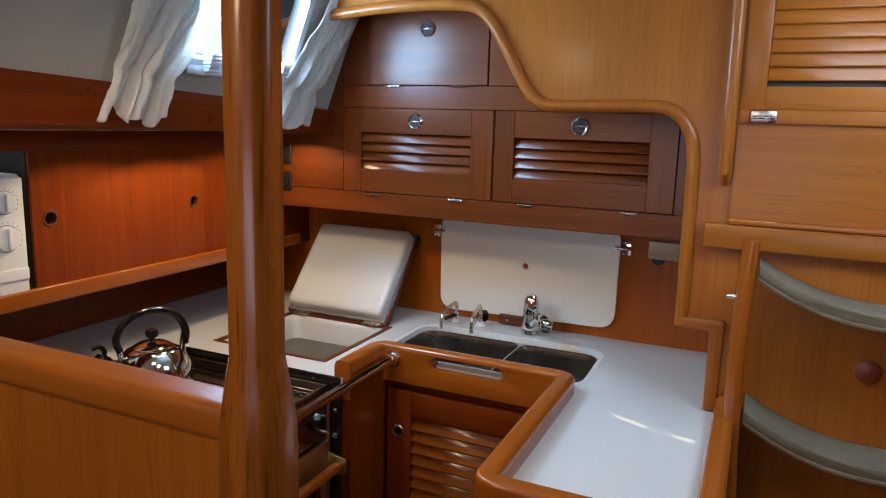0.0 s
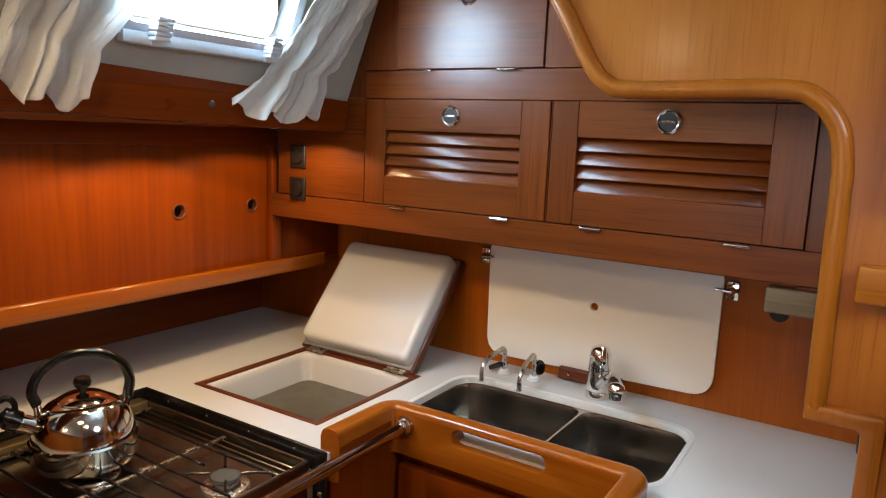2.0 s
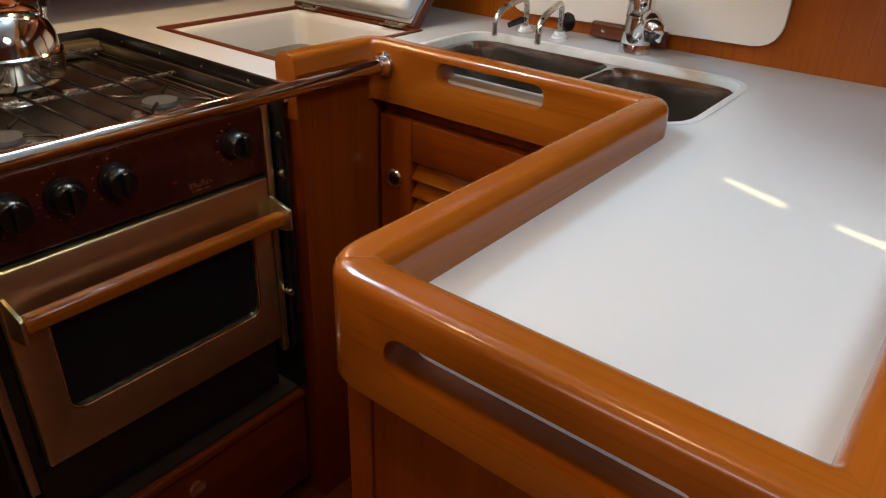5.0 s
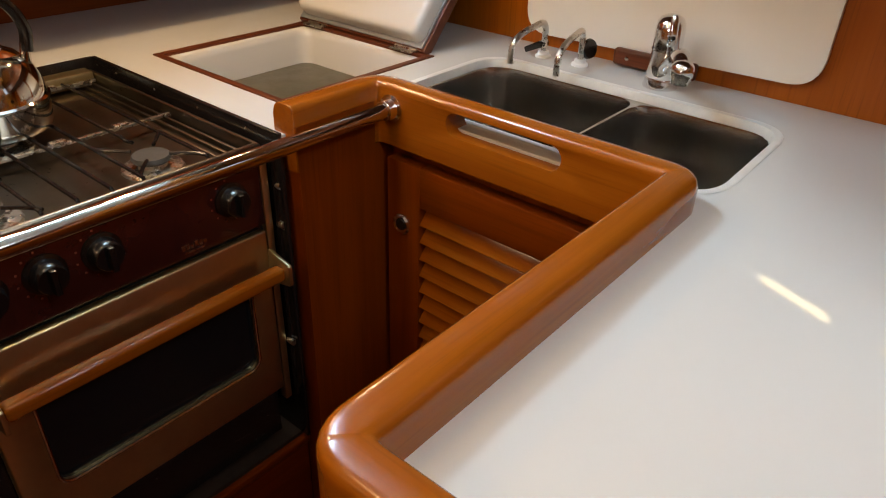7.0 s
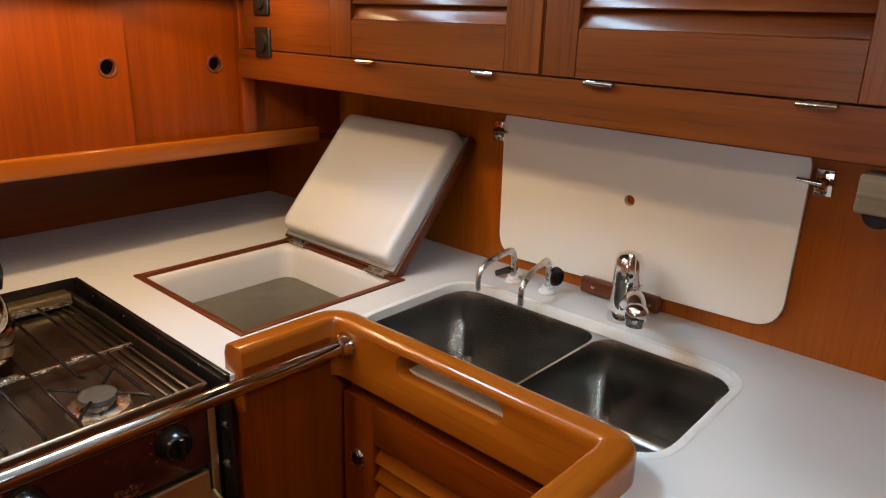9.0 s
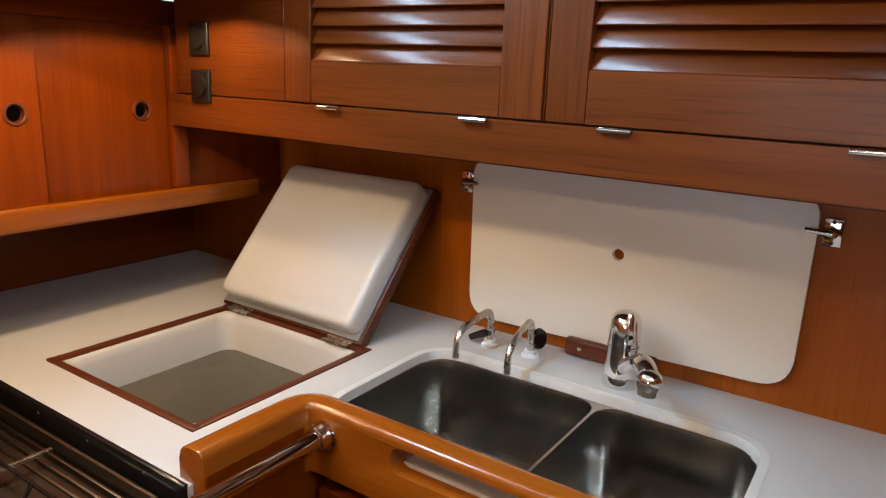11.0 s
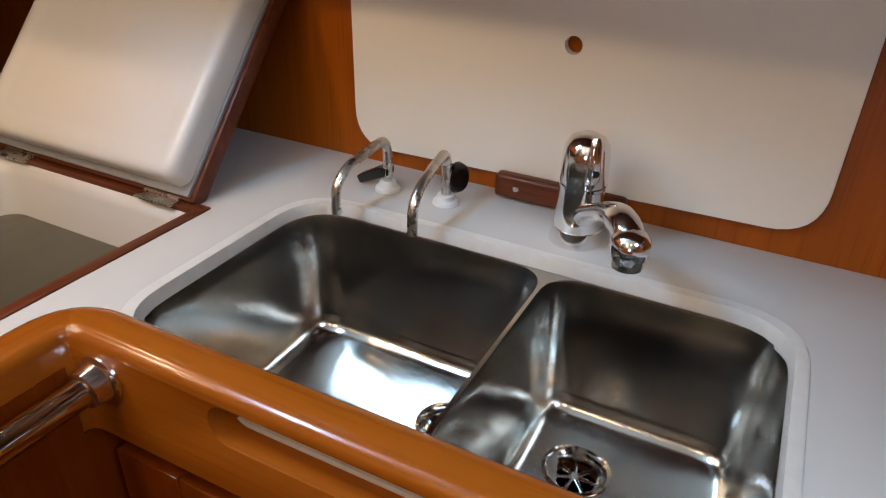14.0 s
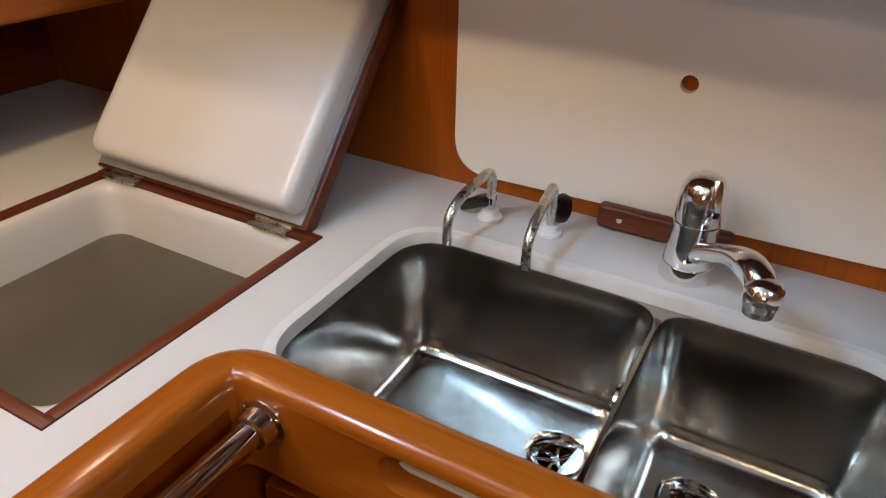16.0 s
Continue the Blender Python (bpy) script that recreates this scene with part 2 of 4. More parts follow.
def part(name, bm, mat, parent, label="", smooth=True, angle=40):
    """One mesh part; the bmesh is in world metres."""
    ob = new(name, finish(name, bm, mat, smooth, angle))
    if parent is not None:
        ob.parent = parent
        bpy.context.view_layer.update()
        ob.matrix_parent_inverse = parent.matrix_world.inverted()
    if label:
        ob["label"] = label
    return ob


def solid(name, bm, mat, label, category="", group="", kind="", smooth=True, angle=40):
    """A thing or a piece of the setting that is one mesh."""
    return tagged(new(name, finish(name, bm, mat, smooth, angle)), label, category, group, kind)


def bevel(bm, w, seg=2):
    if w:
        edges = [e for e in bm.edges if len(e.link_faces) == 2 and e.calc_face_angle(0) > 0.6]
        bmesh.ops.bevel(bm, geom=edges, offset=w, segments=seg, affect="EDGES", profile=0.5, clamp_overlap=True)
    return bm


def box(x0, x1, y0, y1, z0, z1, w=0.0, seg=2, bm=None):
    b = bmesh.new()
    bmesh.ops.create_cube(b, size=1, matrix=Matrix.LocRotScale(((x0 + x1) / 2, (y0 + y1) / 2, (z0 + z1) / 2), None, (x1 - x0, y1 - y0, z1 - z0)))
    return join(bm, bevel(b, w, seg))


def join(bm, b):
    if bm is None:
        return b
    me = bpy.data.meshes.new("tmp")
    b.to_mesh(me)
    b.free()
    bm.from_mesh(me)
    bpy.data.meshes.remove(me)
    return bm


def prism(pts, axis, a, b, w=0.0, seg=2, bm=None):
    """A polygon in the plane across an axis, drawn out from a to b along it."""
    def put(p, v):
        q = list(p)
        q.insert(axis, v)
        return q
    m = bmesh.new()
    lo, hi = [m.verts.new(put(p, a)) for p in pts], [m.verts.new(put(p, b)) for p in pts]
    m.faces.new(lo), m.faces.new(hi)
    for i in range(len(pts)):
        j = (i + 1) % len(pts)
        m.faces.new((lo[i], lo[j], hi[j], hi[i]))
    bmesh.ops.recalc_face_normals(m, faces=m.faces[:])
    return join(bm, bevel(m, w, seg))


def rrect(x0, x1, y0, y1, r, n=6):
    out = []
    for cx, cy, a0 in ((x1 - r, y1 - r, 0), (x0 + r, y1 - r, 90), (x0 + r, y0 + r, 180), (x1 - r, y0 + r, 270)):
        for i in range(n + 1):
            a = radians(a0 + 90 * i / n)
            out.append((cx + r * math.cos(a), cy + r * math.sin(a)))
    return out


def rounded(pts, radii, n=6):
    """A polygon with its corners rounded."""
    out = []
    k = len(pts)
    for i, p in enumerate(pts):
        r = radii[i] if isinstance(radii, (list, tuple)) else radii
        p = Vector(p)
        a, b = (Vector(pts[i - 1]) - p), (Vector(pts[(i + 1) % k]) - p)
        if r <= 0:
            out.append(tuple(p))
            continue
        t = min(r / math.tan(a.angle(b) / 2), a.length * 0.49, b.length * 0.49)
        p0, p1 = p + a.normalized() * t, p + b.normalized() * t
        for s in range(n + 1):
            u = s / n
            out.append(tuple(p0 * (1 - u) ** 2 + p * 2 * u * (1 - u) + p1 * u ** 2))
    return out


def lathe(profile, at=(0, 0, 0), turn=None, n=32, bm=None, cap=True):
    """Turn a profile of (radius, height) round the z axis."""
    m = bmesh.new()
    rings = []
    for r, z in profile:
        rings.append([m.verts.new((0, 0, z))] if r < 1e-6 else [m.verts.new((r * math.cos(2 * math.pi * i / n), r * math.sin(2 * math.pi * i / n), z)) for i in range(n)])
    for a, b in zip(rings, rings[1:]):
        for i in range(n):
            j = (i + 1) % n
            q = [a[i % len(a)], a[j % len(a)], b[j % len(b)], b[i % len(b)]]
            q = list(dict.fromkeys(q))
            if len(q) > 2:
                m.faces.new(q)
    for r in (rings[0], rings[-1]):
        if len(r) > 1 and cap:
            m.faces.new(r)
    m.transform(Matrix.Translation(at) @ (turn or Matrix()))
    return join(bm, m)


def tube(path, radius, n=12, bm=None, closed=False, flat=1.0):
    """A round bar along a path; radius may be a list."""
    m = bmesh.new()
    pts = [Vector(p) for p in path]
    rings, up = [], None
    for i, p in enumerate(pts):
        if closed:
            d = (pts[(i + 1) % len(pts)] - pts[i - 1]).normalized()
        else:
            d = (pts[min(i + 1, len(pts) - 1)] - pts[max(i - 1, 0)]).normalized()
        if up is None:
            up = d.orthogonal().normalized()
        up = (up - d * up.dot(d)).normalized()
        side = d.cross(up)
        r = radius[i] if isinstance(radius, (list, tuple)) else radius
        rings.append([m.verts.new(p + (up * math.cos(2 * math.pi * k / n) + side * math.sin(2 * math.pi * k / n) * flat) * r) for k in range(n)])
    pairs = list(zip(rings, rings[1:])) + ([(rings[-1], rings[0])] if closed else [])
    for a, b in pairs:
        for k in range(n):
            m.faces.new((a[k], a[(k + 1) % n], b[(k + 1) % n], b[k]))
    if not closed:
        m.faces.new(rings[0]), m.faces.new(rings[-1])
    return join(bm, m)


def arc(points, n=8):
    """A smooth line through points (Catmull-Rom)."""
    p = [Vector(q) for q in points]
    p = [2 * p[0] - p[1]] + p + [2 * p[-1] - p[-2]]
    out = []
    for i in range(1, len(p) - 2):
        for s in range(n):
            t = s / n
            out.append(0.5 * (2 * p[i] + (p[i + 1] - p[i - 1]) * t + (2 * p[i - 1] - 5 * p[i] + 4 * p[i + 1] - p[i + 2]) * t * t + (3 * p[i] - p[i - 1] - 3 * p[i + 1] + p[i + 2]) * t ** 3))
    return out + [p[-2]]


def sweep(path, profile, first=0, last=None, bm=None):
    """Carry a profile of (sideways, up) along a level path, mitred at its corners."""
    m = bmesh.new()
    pts = [Vector((*p, 0)) for p in path]
    rings = []
    for i, p in enumerate(pts):
        a = (pts[i] - pts[i - 1]).normalized() if i else (pts[1] - pts[0]).normalized()
        b = (pts[i + 1] - pts[i]).normalized() if i < len(pts) - 1 else a
        na, nb = Vector((-a.y, a.x, 0)), Vector((-b.y, b.x, 0))
        nn = (na + nb).normalized()
        nn /= max(0.3, nn.dot(na))
        rings.append([m.verts.new(p + nn * s + Vector((0, 0, h))) for s, h in profile])
    k = len(profile)
    for r in rings[:first] + (rings[last + 1:] if last else []):
        for v in r:
            m.verts.remove(v)
    rings = rings[first:(last + 1 if last else None)]
    for a, b in zip(rings, rings[1:]):
        for i in range(k):
            m.faces.new((a[i], a[(i + 1) % k], b[(i + 1) % k], b[i]))
    m.faces.new(rings[0]), m.faces.new(rings[-1])
    return join(bm, m)


def cut(bm, cutters, w=0.0):
    """Take the cutters out of a solid; the edges may be eased afterwards."""
    for c in (bm, *cutters):
        bmesh.ops.recalc_face_normals(c, faces=c.faces[:])
    def temp(b):
        me = bpy.data.meshes.new("tmp")
        b.to_mesh(me)
        b.free()
        return new("tmp", me)
    ob, tools = temp(bm), [temp(c) for c in cutters]
    for c in tools:
        mod = ob.modifiers.new("cut", "BOOLEAN")
        mod.operation, mod.object, mod.solver = "DIFFERENCE", c, "EXACT"
    if w:
        mod = ob.modifiers.new("ease", "BEVEL")
        mod.width, mod.segments, mod.limit_method, mod.angle_limit = w, 2, "ANGLE", radians(35)
    me = bpy.data.meshes.new_from_object(ob.evaluated_get(bpy.context.evaluated_depsgraph_get()))
    out = bmesh.new()
    out.from_mesh(me)
    bpy.data.meshes.remove(me)
    for o in (ob, *tools):
        d = o.data
        bpy.data.objects.remove(o)
        bpy.data.meshes.remove(d)
    return out


TO_X = Euler((0, radians(90), 0)).to_matrix().to_4x4()
TO_NX = Euler((0, radians(-90), 0)).to_matrix().to_4x4()
TO_NY = Euler((radians(90), 0, 0)).to_matrix().to_4x4()

# ---- the setting ----
CZ = 0.92  # counter height
HULL, BACK, FACE, ARCH = -1.86, 2.19, 1.886, 1.73


def side_x(z, off=0.0):
    """The sloping cabin side, port."""
    return -1.24 + 0.385 * (z - 1.6) + off


solid("floor", box(HULL, 1.7, -1.9, BACK, -0.05, 0.0), TEAK[1], "dark teak cabin sole", kind="structure")
# Counter patches to be lit; an added, unseen slitted sheet overhead lets the sun through.
SLITS = [((-0.260, 1.588), (-0.183, 1.556)), ((-0.128, 1.540), (-0.078, 1.526))]
SHIFT = (0.25 * 1.037, -0.36 * 1.037)
roof = cut(box(-1.6, 1.7, -1.9, 2.3, 1.955, 2.0), [box(-0.06, 0.24, 1.09, 1.29, 1.9, 2.1)])
solid("ceiling", roof, HEADLINER, "unseen vinyl headliner, whitened to bounce light into the sink", kind="structure")
solid("wall_back", box(HULL - 0.04, -0.02, BACK, BACK + 0.04, 0, 1.955), BACKWOOD_LIT, "varnished mahogany bulkhead behind the sink", kind="structure")
solid("wall_hull", box(HULL - 0.04, HULL, -1.9, BACK, 0, 1.56), WOOD[1], "varnished mahogany hull lining", kind="structure")
# Two unseen walls, added to close the room and keep its bounce low.
solid("wall_front", box(HULL, 1.74, -1.94, -1.9, 0, 1.955), WOOD[2], "unseen mahogany wall added to close the room behind the view", kind="structure")
solid("wall_starboard", box(1.7, 1.74, -1.9, BACK, 0, 1.955), WOOD[2], "unseen mahogany wall added to close the starboard side", kind="structure")

# cabin side with the port window's opening
WY0, WY1, WZ0, WZ1 = 1.235, 1.635, 1.690, 1.905
side = prism([(side_x(1.56), 1.56), (side_x(1.97), 1.97), (side_x(1.97) - 0.04, 1.97), (side_x(1.56) - 0.04, 1.56)], 1, -1.9, 2.2)
hole = prism(rrect(WY0, WY1, WZ0, WZ1, 0.035), 0, -1.5, -0.9)
side = cut(side, [hole])
solid("wall_cabin_side", side, LINER, "cream painted sloping cabin side with a port window", kind="structure")


def on_side(y, z, off):
    """A place on the cabin side, off metres into the room."""
    k = 1 / math.hypot(1, 0.385)
    return Vector((side_x(z) + off * k, y, z - 0.385 * off * k))


# window
win = thing("window_1", "pale aluminium port window in the cabin side, bright daylight outside", "window", at=on_side(1.435, 1.69, 0))
tagged(win, kind="structure")
outer, inner = rrect(WY0 - 0.012, WY1 + 0.012, WZ0 - 0.012, WZ1 + 0.012, 0.045), rrect(WY0 + 0.014, WY1 - 0.014, WZ0 + 0.014, WZ1 - 0.014, 0.025)
bm = bmesh.new()
rows = [[bm.verts.new(on_side(y, z, off)) for y, z in loop] for loop, off in ((outer, 0.002), (outer, 0.014), (inner, 0.018), (inner, -0.03))]
for a, b in zip(rows, rows[1:]):
    for i in range(len(a)):
        bm.faces.new((a[i], a[(i + 1) % len(a)], b[(i + 1) % len(a)], b[i]))
part("window_frame", bm, ALU, win)
bm = bmesh.new()
lo = [bm.verts.new(on_side(y, z, -0.022)) for y, z in inner]
hi = [bm.verts.new(on_side(y, z, -0.027)) for y, z in inner]
bm.faces.new(lo), bm.faces.new(hi)
for i in range(len(lo)):
    bm.faces.new((lo[i], lo[(i + 1) % len(lo)], hi[(i + 1) % len(lo)], hi[i]))
pane = part("pane", bm, GLASS, win, smooth=False)
pane.visible_shadow = False
for y, s in ((1.315, 1.0), (1.575, 0.8)):
    bm = bmesh.new()
    for k in range(5):
        p = on_side(y, 1.684 + 0.008 * k, 0.028)
        box(p.x - 0.014, p.x + 0.014, y - 0.016 * s, y + 0.016 * s, p.z - 0.0035, p.z + 0.0035, 0.0012, bm=bm)
    p = on_side(y, 1.69, 0.016)
    box(p.x - 0.012, p.x + 0.008, y - 0.013 * s, y + 0.013 * s, p.z - 0.022, p.z + 0.02, 0.003, bm=bm)
    part("catch", bm, ALU, win, "ribbed metal window catch")
sill = bmesh.new()
for a, b, d in ((1.252, 1.60, 0.018),):
    p = on_side(1.4, 1.682, 0.016)
    box(p.x - 0.014, p.x + 0.006, a, b, p.z - 0.013, p.z + 0.008, 0.003, bm=sill)
part("window_sill", sill, ALU, win)
bm = bmesh.new()
bm.faces.new([bm.verts.new((-1.75, y, z)) for y, z in ((0.2, 1.585), (2.9, 1.585), (2.9, 2.7), (0.2, 2.7))])
solid("backdrop", bm, SKYGLOW, "bright hazy daylight outside the port window", kind="structure", smooth=False)

# dark trim board under the cabin side, with the soffit behind it
def sloped_z(y, z, rise):
    """A height sloped along y to fit the trim's line in the camera's view."""
    return z + rise * (FACE - y)


Y0, Y1 = -1.9, FACE - 0.001
bm = bmesh.new()
ends = []
for y in (Y0, Y1):
    lo, hi = sloped_z(y, 1.527, 0.020), sloped_z(y, 1.601, 0.040)
    ends.append([bm.verts.new((x, y, z)) for x, z in ((-1.272, lo), (-1.247, lo), (side_x(hi) + 0.008, hi), (side_x(hi) - 0.02, hi))])
bm.faces.new(ends[0]), bm.faces.new(ends[1])
for i in range(4):
    bm.faces.new((ends[0][i], ends[0][(i + 1) % 4], ends[1][(i + 1) % 4], ends[1][i]))
solid("trim", bevel(bm, 0.003), WOOD[1], "dark mahogany trim board below the cabin side", kind="structure")
edge = [(Y0, sloped_z(Y0, 1.529, 0.020)), (Y1, 1.529), (Y1, 1.541), (Y0, sloped_z(Y0, 1.541, 0.020))]
solid("trim_soffit", prism(edge, 0, -1.56, -1.2725), WOOD[1], "mahogany soffit board over the sliding lockers", kind="structure")
bm = lathe([(0, 0), (0.006, 0.0), (0.007, 0.002), (0.004, 0.004), (0, 0.004)], (-1.240, 1.475, 1.573), TO_X, n=16)
solid("press_stud", bm, RUBBER, "dark press stud on the trim board", "stud")

# ---- port lockers with sliding doors ----
LX = -1.52
loc = thing("side_locker", "varnished mahogany side locker with sliding doors and finger holes", "cabinet", at=(LX, 1.5, 1.127))
part("header", box(LX - 0.006, LX + 0.018, -1.2, FACE + 0.045, 1.482, 1.5285, 0.002), WOOD[1], loc)
part("shelf", box(HULL + 0.002, LX + 0.004, -1.2, BACK - 0.002, 1.127, 1.145, 0.001), WOOD[1], loc)
part("rail", box(LX + 0.004, LX + 0.028, -1.2, 2.10, 1.127, 1.168, 0.006, 3), TRIM[1], loc, "rounded mahogany edge rail")
part("post", box(LX - 0.004, LX + 0.016, FACE + 0.006, FACE + 0.04, 1.168, 1.482, 0.002), WOOD[2], loc)
part("end_panel", box(LX - 0.012, LX - 0.002, FACE + 0.04, BACK - 0.002, 1.147, 1.30), WOOD[2], loc)


def slide(name, y0, y1, x, holes):
    tools = [lathe([(0.0145, -0.05), (0.0145, 0.05)], (x, y, 1.323), TO_X, n=28) for y in holes]
    door = part(name, cut(box(x - 0.009, x, y0, y1, 1.160, 1.486), tools), WOOD[2], loc)
    for y in holes:
        ring = lathe([(0.0145, -0.012), (0.0145, 0.0015), (0.016, 0.003), (0.019, 0.003), (0.0205, 0.001), (0.0205, -0.0005)], (x, y, 1.323), TO_X, n=28, cap=False)
        part("finger_ring", ring, TEAK[2], door, "turned wooden finger ring")


slide("sliding_door", 1.096, 1.642, LX + 0.004, (1.140, 1.602))
slide("sliding_door", 1.622, 1.925, LX - 0.008, (1.841,))
# Near-black back and divider carry the niche's shade in their colour.
part("back_panel", box(HULL + 0.004, HULL + 0.012, -1.2, BACK - 0.004, 1.146, 1.52), BLACK_AND_SHADE, loc)
part("divider", box(HULL + 0.02, LX - 0.012, 1.098, 1.106, 1.146, 1.525), BLACK_AND_SHADE, loc)

# microwave in the open niche
mic = thing("microwave", "small white microwave with two dials in a dark niche", "microwave", at=(-1.62, 0.88, 1.146))
part("case", box(-1.80, -1.515, 0.62, 1.072, 1.150, 1.432, 0.008, 3), WHITE, mic)
part("door", box(-1.515, -1.503, 0.63, 0.955, 1.162, 1.424, 0.004), SOOT, mic, "dark glass door")
panel = part("control_panel", box(-1.515, -1.500, 0.962, 1.068, 1.160, 1.426, 0.006, 3), WHITE, mic)
for z, r in ((1.372, 0.023), (1.292, 0.027)):
    d = part("dial", lathe([(r + 0.002, 0), (r + 0.002, 0.001), (r, 0.001), (r, 0.008), (r - 0.002, 0.010), (0, 0.010)], (-1.500, 1.02, z), TO_X, n=32), WHITE, mic)
    part("ring_print", lathe([(r + 0.004, 0.0), (r + 0.004, 0.0008), (r + 0.002, 0.0008)], (-1.500, 1.02, z), TO_X, n=32), PRINT, d)
    part("grip", box(-1.491, -1.482, 1.016, 1.024, z - r * 0.85, z + r * 0.85, 0.002), WHITE, d)
    bm = bmesh.new()
    for k in range(14):
        a = radians(-120 + 240 * k / 13)
        y, zz = 1.02 + (r + 0.009) * math.sin(a), z + (r + 0.009) * math.cos(a)
        box(-1.5004, -1.4994, y - 0.0012, y + 0.0012, zz - 0.0012, zz + 0.0012, bm=bm)
    part("scale_print", bm, PRINT, panel, "grey scale marks")
part("push_bar", box(-1.500, -1.496, 0.985, 1.066, 1.195, 1.222, 0.0035, 3), WHITE, mic)

# ---- upper lockers over the sink ----
up = thing("upper_locker", "mahogany overhead locker with louvred doors above the sink", "cabinet", at=(-0.8, 2.04, 1.30))
# Solid near-black block stands in for the unlit inside behind the louvres.
part("carcass", box(-1.50, -0.10, FACE + 0.02, BACK - 0.002, 1.300, 1.953), BLACK_AND_SHADE, up)
part("bottom_panel", box(-1.50, -0.10, FACE + 0.018, BACK - 0.003, 1.291, 1.299), BROWN_SHADED[0], up)


def fascia(x0, x1, z0, z1, axis):
    part("fascia", box(x0, x1, FACE, FACE + 0.018, z0, z1, 0.0008, 1), BROWN_SHADED[axis], up)


fascia(-1.50, -0.10, 1.295, 1.357, 0)
fascia(-1.474, -1.181, 1.359, 1.535, 0)
part("fascia", prism([(-1.255, 1.537), (-1.181, 1.537), (-1.181, 1.610), (side_x(1.610), 1.610)], 1, FACE, FACE + 0.018), BROWN_SHADED[0], up)
part("fascia", prism([(side_x(1.611) - 0.004, 1.611), (-1.182, 1.611), (-1.182, 1.676), (-1.0885, 1.676), (-1.0885, 1.95), (side_x(1.95) - 0.004, 1.95)], 1, FACE, FACE + 0.018), BROWN_SHADED[2], up)
fascia(-1.181, -0.10, 1.6105, 1.674, 0)
fascia(-0.7135, -0.10, 1.676, 1.95, 2)
fascia(-1.0885, -0.7135, 1.885, 1.95, 0)
fascia(-0.1975, -0.10, 1.3575, 1.6105, 2)
fascia(-0.692, -0.6895, 1.3575, 1.61, 2)


def pull(door, x, z):
    """Chrome ring catch with a black pocket."""
    y = FACE - 0.002
    k = part("catch", lathe([(0.0235, 0), (0.0235, 0.003), (0.020, 0.006), (0.0165, 0.004), (0.0165, -0.004)], (x, y, z), TO_NY, n=32), CHROME, door, "round chrome catch")
    part("pocket", lathe([(0.0175, 0.001), (0.012, 0.0), (0, 0.0)], (x, y - 0.0035, z), TO_NY, n=24), BLACK_AND_SHADE, door)
    part("bar", tube([(x - 0.012, y - 0.003, z - 0.001), (x, y - 0.006, z), (x + 0.012, y - 0.003, z - 0.001)], 0.0032), CHROME, door)


def hinges(door, xs, z):
    for x in xs:
        leaf = box(x - 0.022, x + 0.022, FACE - 0.006, FACE + 0.001, z - 0.006, z + 0.001, 0.0018)
        part("hinge", tube([(x - 0.022, FACE - 0.007, z - 0.003), (x + 0.022, FACE - 0.007, z - 0.003)], 0.0035, bm=leaf), POLISHED, door, "small chrome hinge")


def louvred(x0, x1, lx0, lx1, pull_x, hinge_x):
    z0, z1, lz0, lz1 = 1.3595, 1.609, 1.427, 1.537
    y0, y1 = FACE - 0.003, FACE + 0.016
    g = 0.0012
    d = part("door", box(x0 + g, lx0, y0, y1, z0, z1, 0.0012, 1), BROWN_SHADED[2], up)
    part("stile", box(lx1, x1 - g, y0, y1, z0, z1, 0.0012, 1), BROWN_SHADED[2], d)
    part("bottom_rail", box(lx0, lx1, y0 + 0.0006, y1, z0, lz0, 0.001, 1), BROWN_SHADED[0], d)
    part("top_rail", box(lx0, lx1, y0 + 0.0006, y1, lz1, z1, 0.001, 1), BROWN_SHADED[0], d)
    for k in range(4):
        z = lz0 + 0.0275 * k
        part("slat", prism([(y0 + 0.003, z + 0.001), (y0 + 0.0045, z - 0.001), (y1 + 0.004, z + 0.028), (y1 + 0.002, z + 0.031)], 0, lx0 + 0.0005, lx1 - 0.0005, 0.0006, 1), BROWN_SHADED[0], d)
    pull(d, pull_x, 1.573)
    hinges(d, hinge_x, 1.357)
    return d


louvred(-1.179, -0.692, -1.117, -0.759, -0.935, (-1.075, -0.798))
louvred(-0.6885, -0.1985, -0.631, -0.268, -0.450, (-0.589, -0.308))
d = part("door", box(-1.087, -0.715, FACE - 0.004, FACE + 0.016, 1.6765, 1.884, 0.0015, 1), BROWN_SHADED[0], up)
pull(d, -0.90, 1.832)
hinges(d, (-1.01, -0.80), 1.676)

# rotary switches on the locker's blank end
for z in (1.459, 1.374):
    s = thing("switch", "dark brown square rotary light switch on the locker front", "switch", "switches", at=(-1.40, FACE, z))
    part("plate", box(-1.427, -1.373, FACE - 0.007, FACE - 0.0005, z - 0.030, z + 0.030, 0.004, 3), SWITCH, s)
    part("knob", lathe([(0.019, 0), (0.018, 0.006), (0.0, 0.007)], (-1.398, FACE - 0.007, z), TO_NY, n=28), SWITCH, s)

# ---- arch panel in front of the galley ----
edge = [(-1.30, 1.832), (-1.13, 1.853), (-0.93, 1.868), (-0.735, 1.866), (-0.665, 1.838), (-0.612, 1.765), (-0.555, 1.668), (-0.520, 1.632), (-0.470, 1.620), (-0.250, 1.622), (-0.191, 1.606), (-0.158, 1.562), (-0.147, 1.500), (-0.143, 1.128)]
top = arc([(x, 0, z) for x, z in edge[:-1]], 6)
edge2 = [(p.x, p.z) for p in top] + [(-0.143, 1.130), (-0.060, 1.130), (-0.066, 0.921)]
panel_poly = edge2 + [(-0.066, 0.02), (1.69, 0.02), (1.69, 1.954), (-1.12, 1.954)]
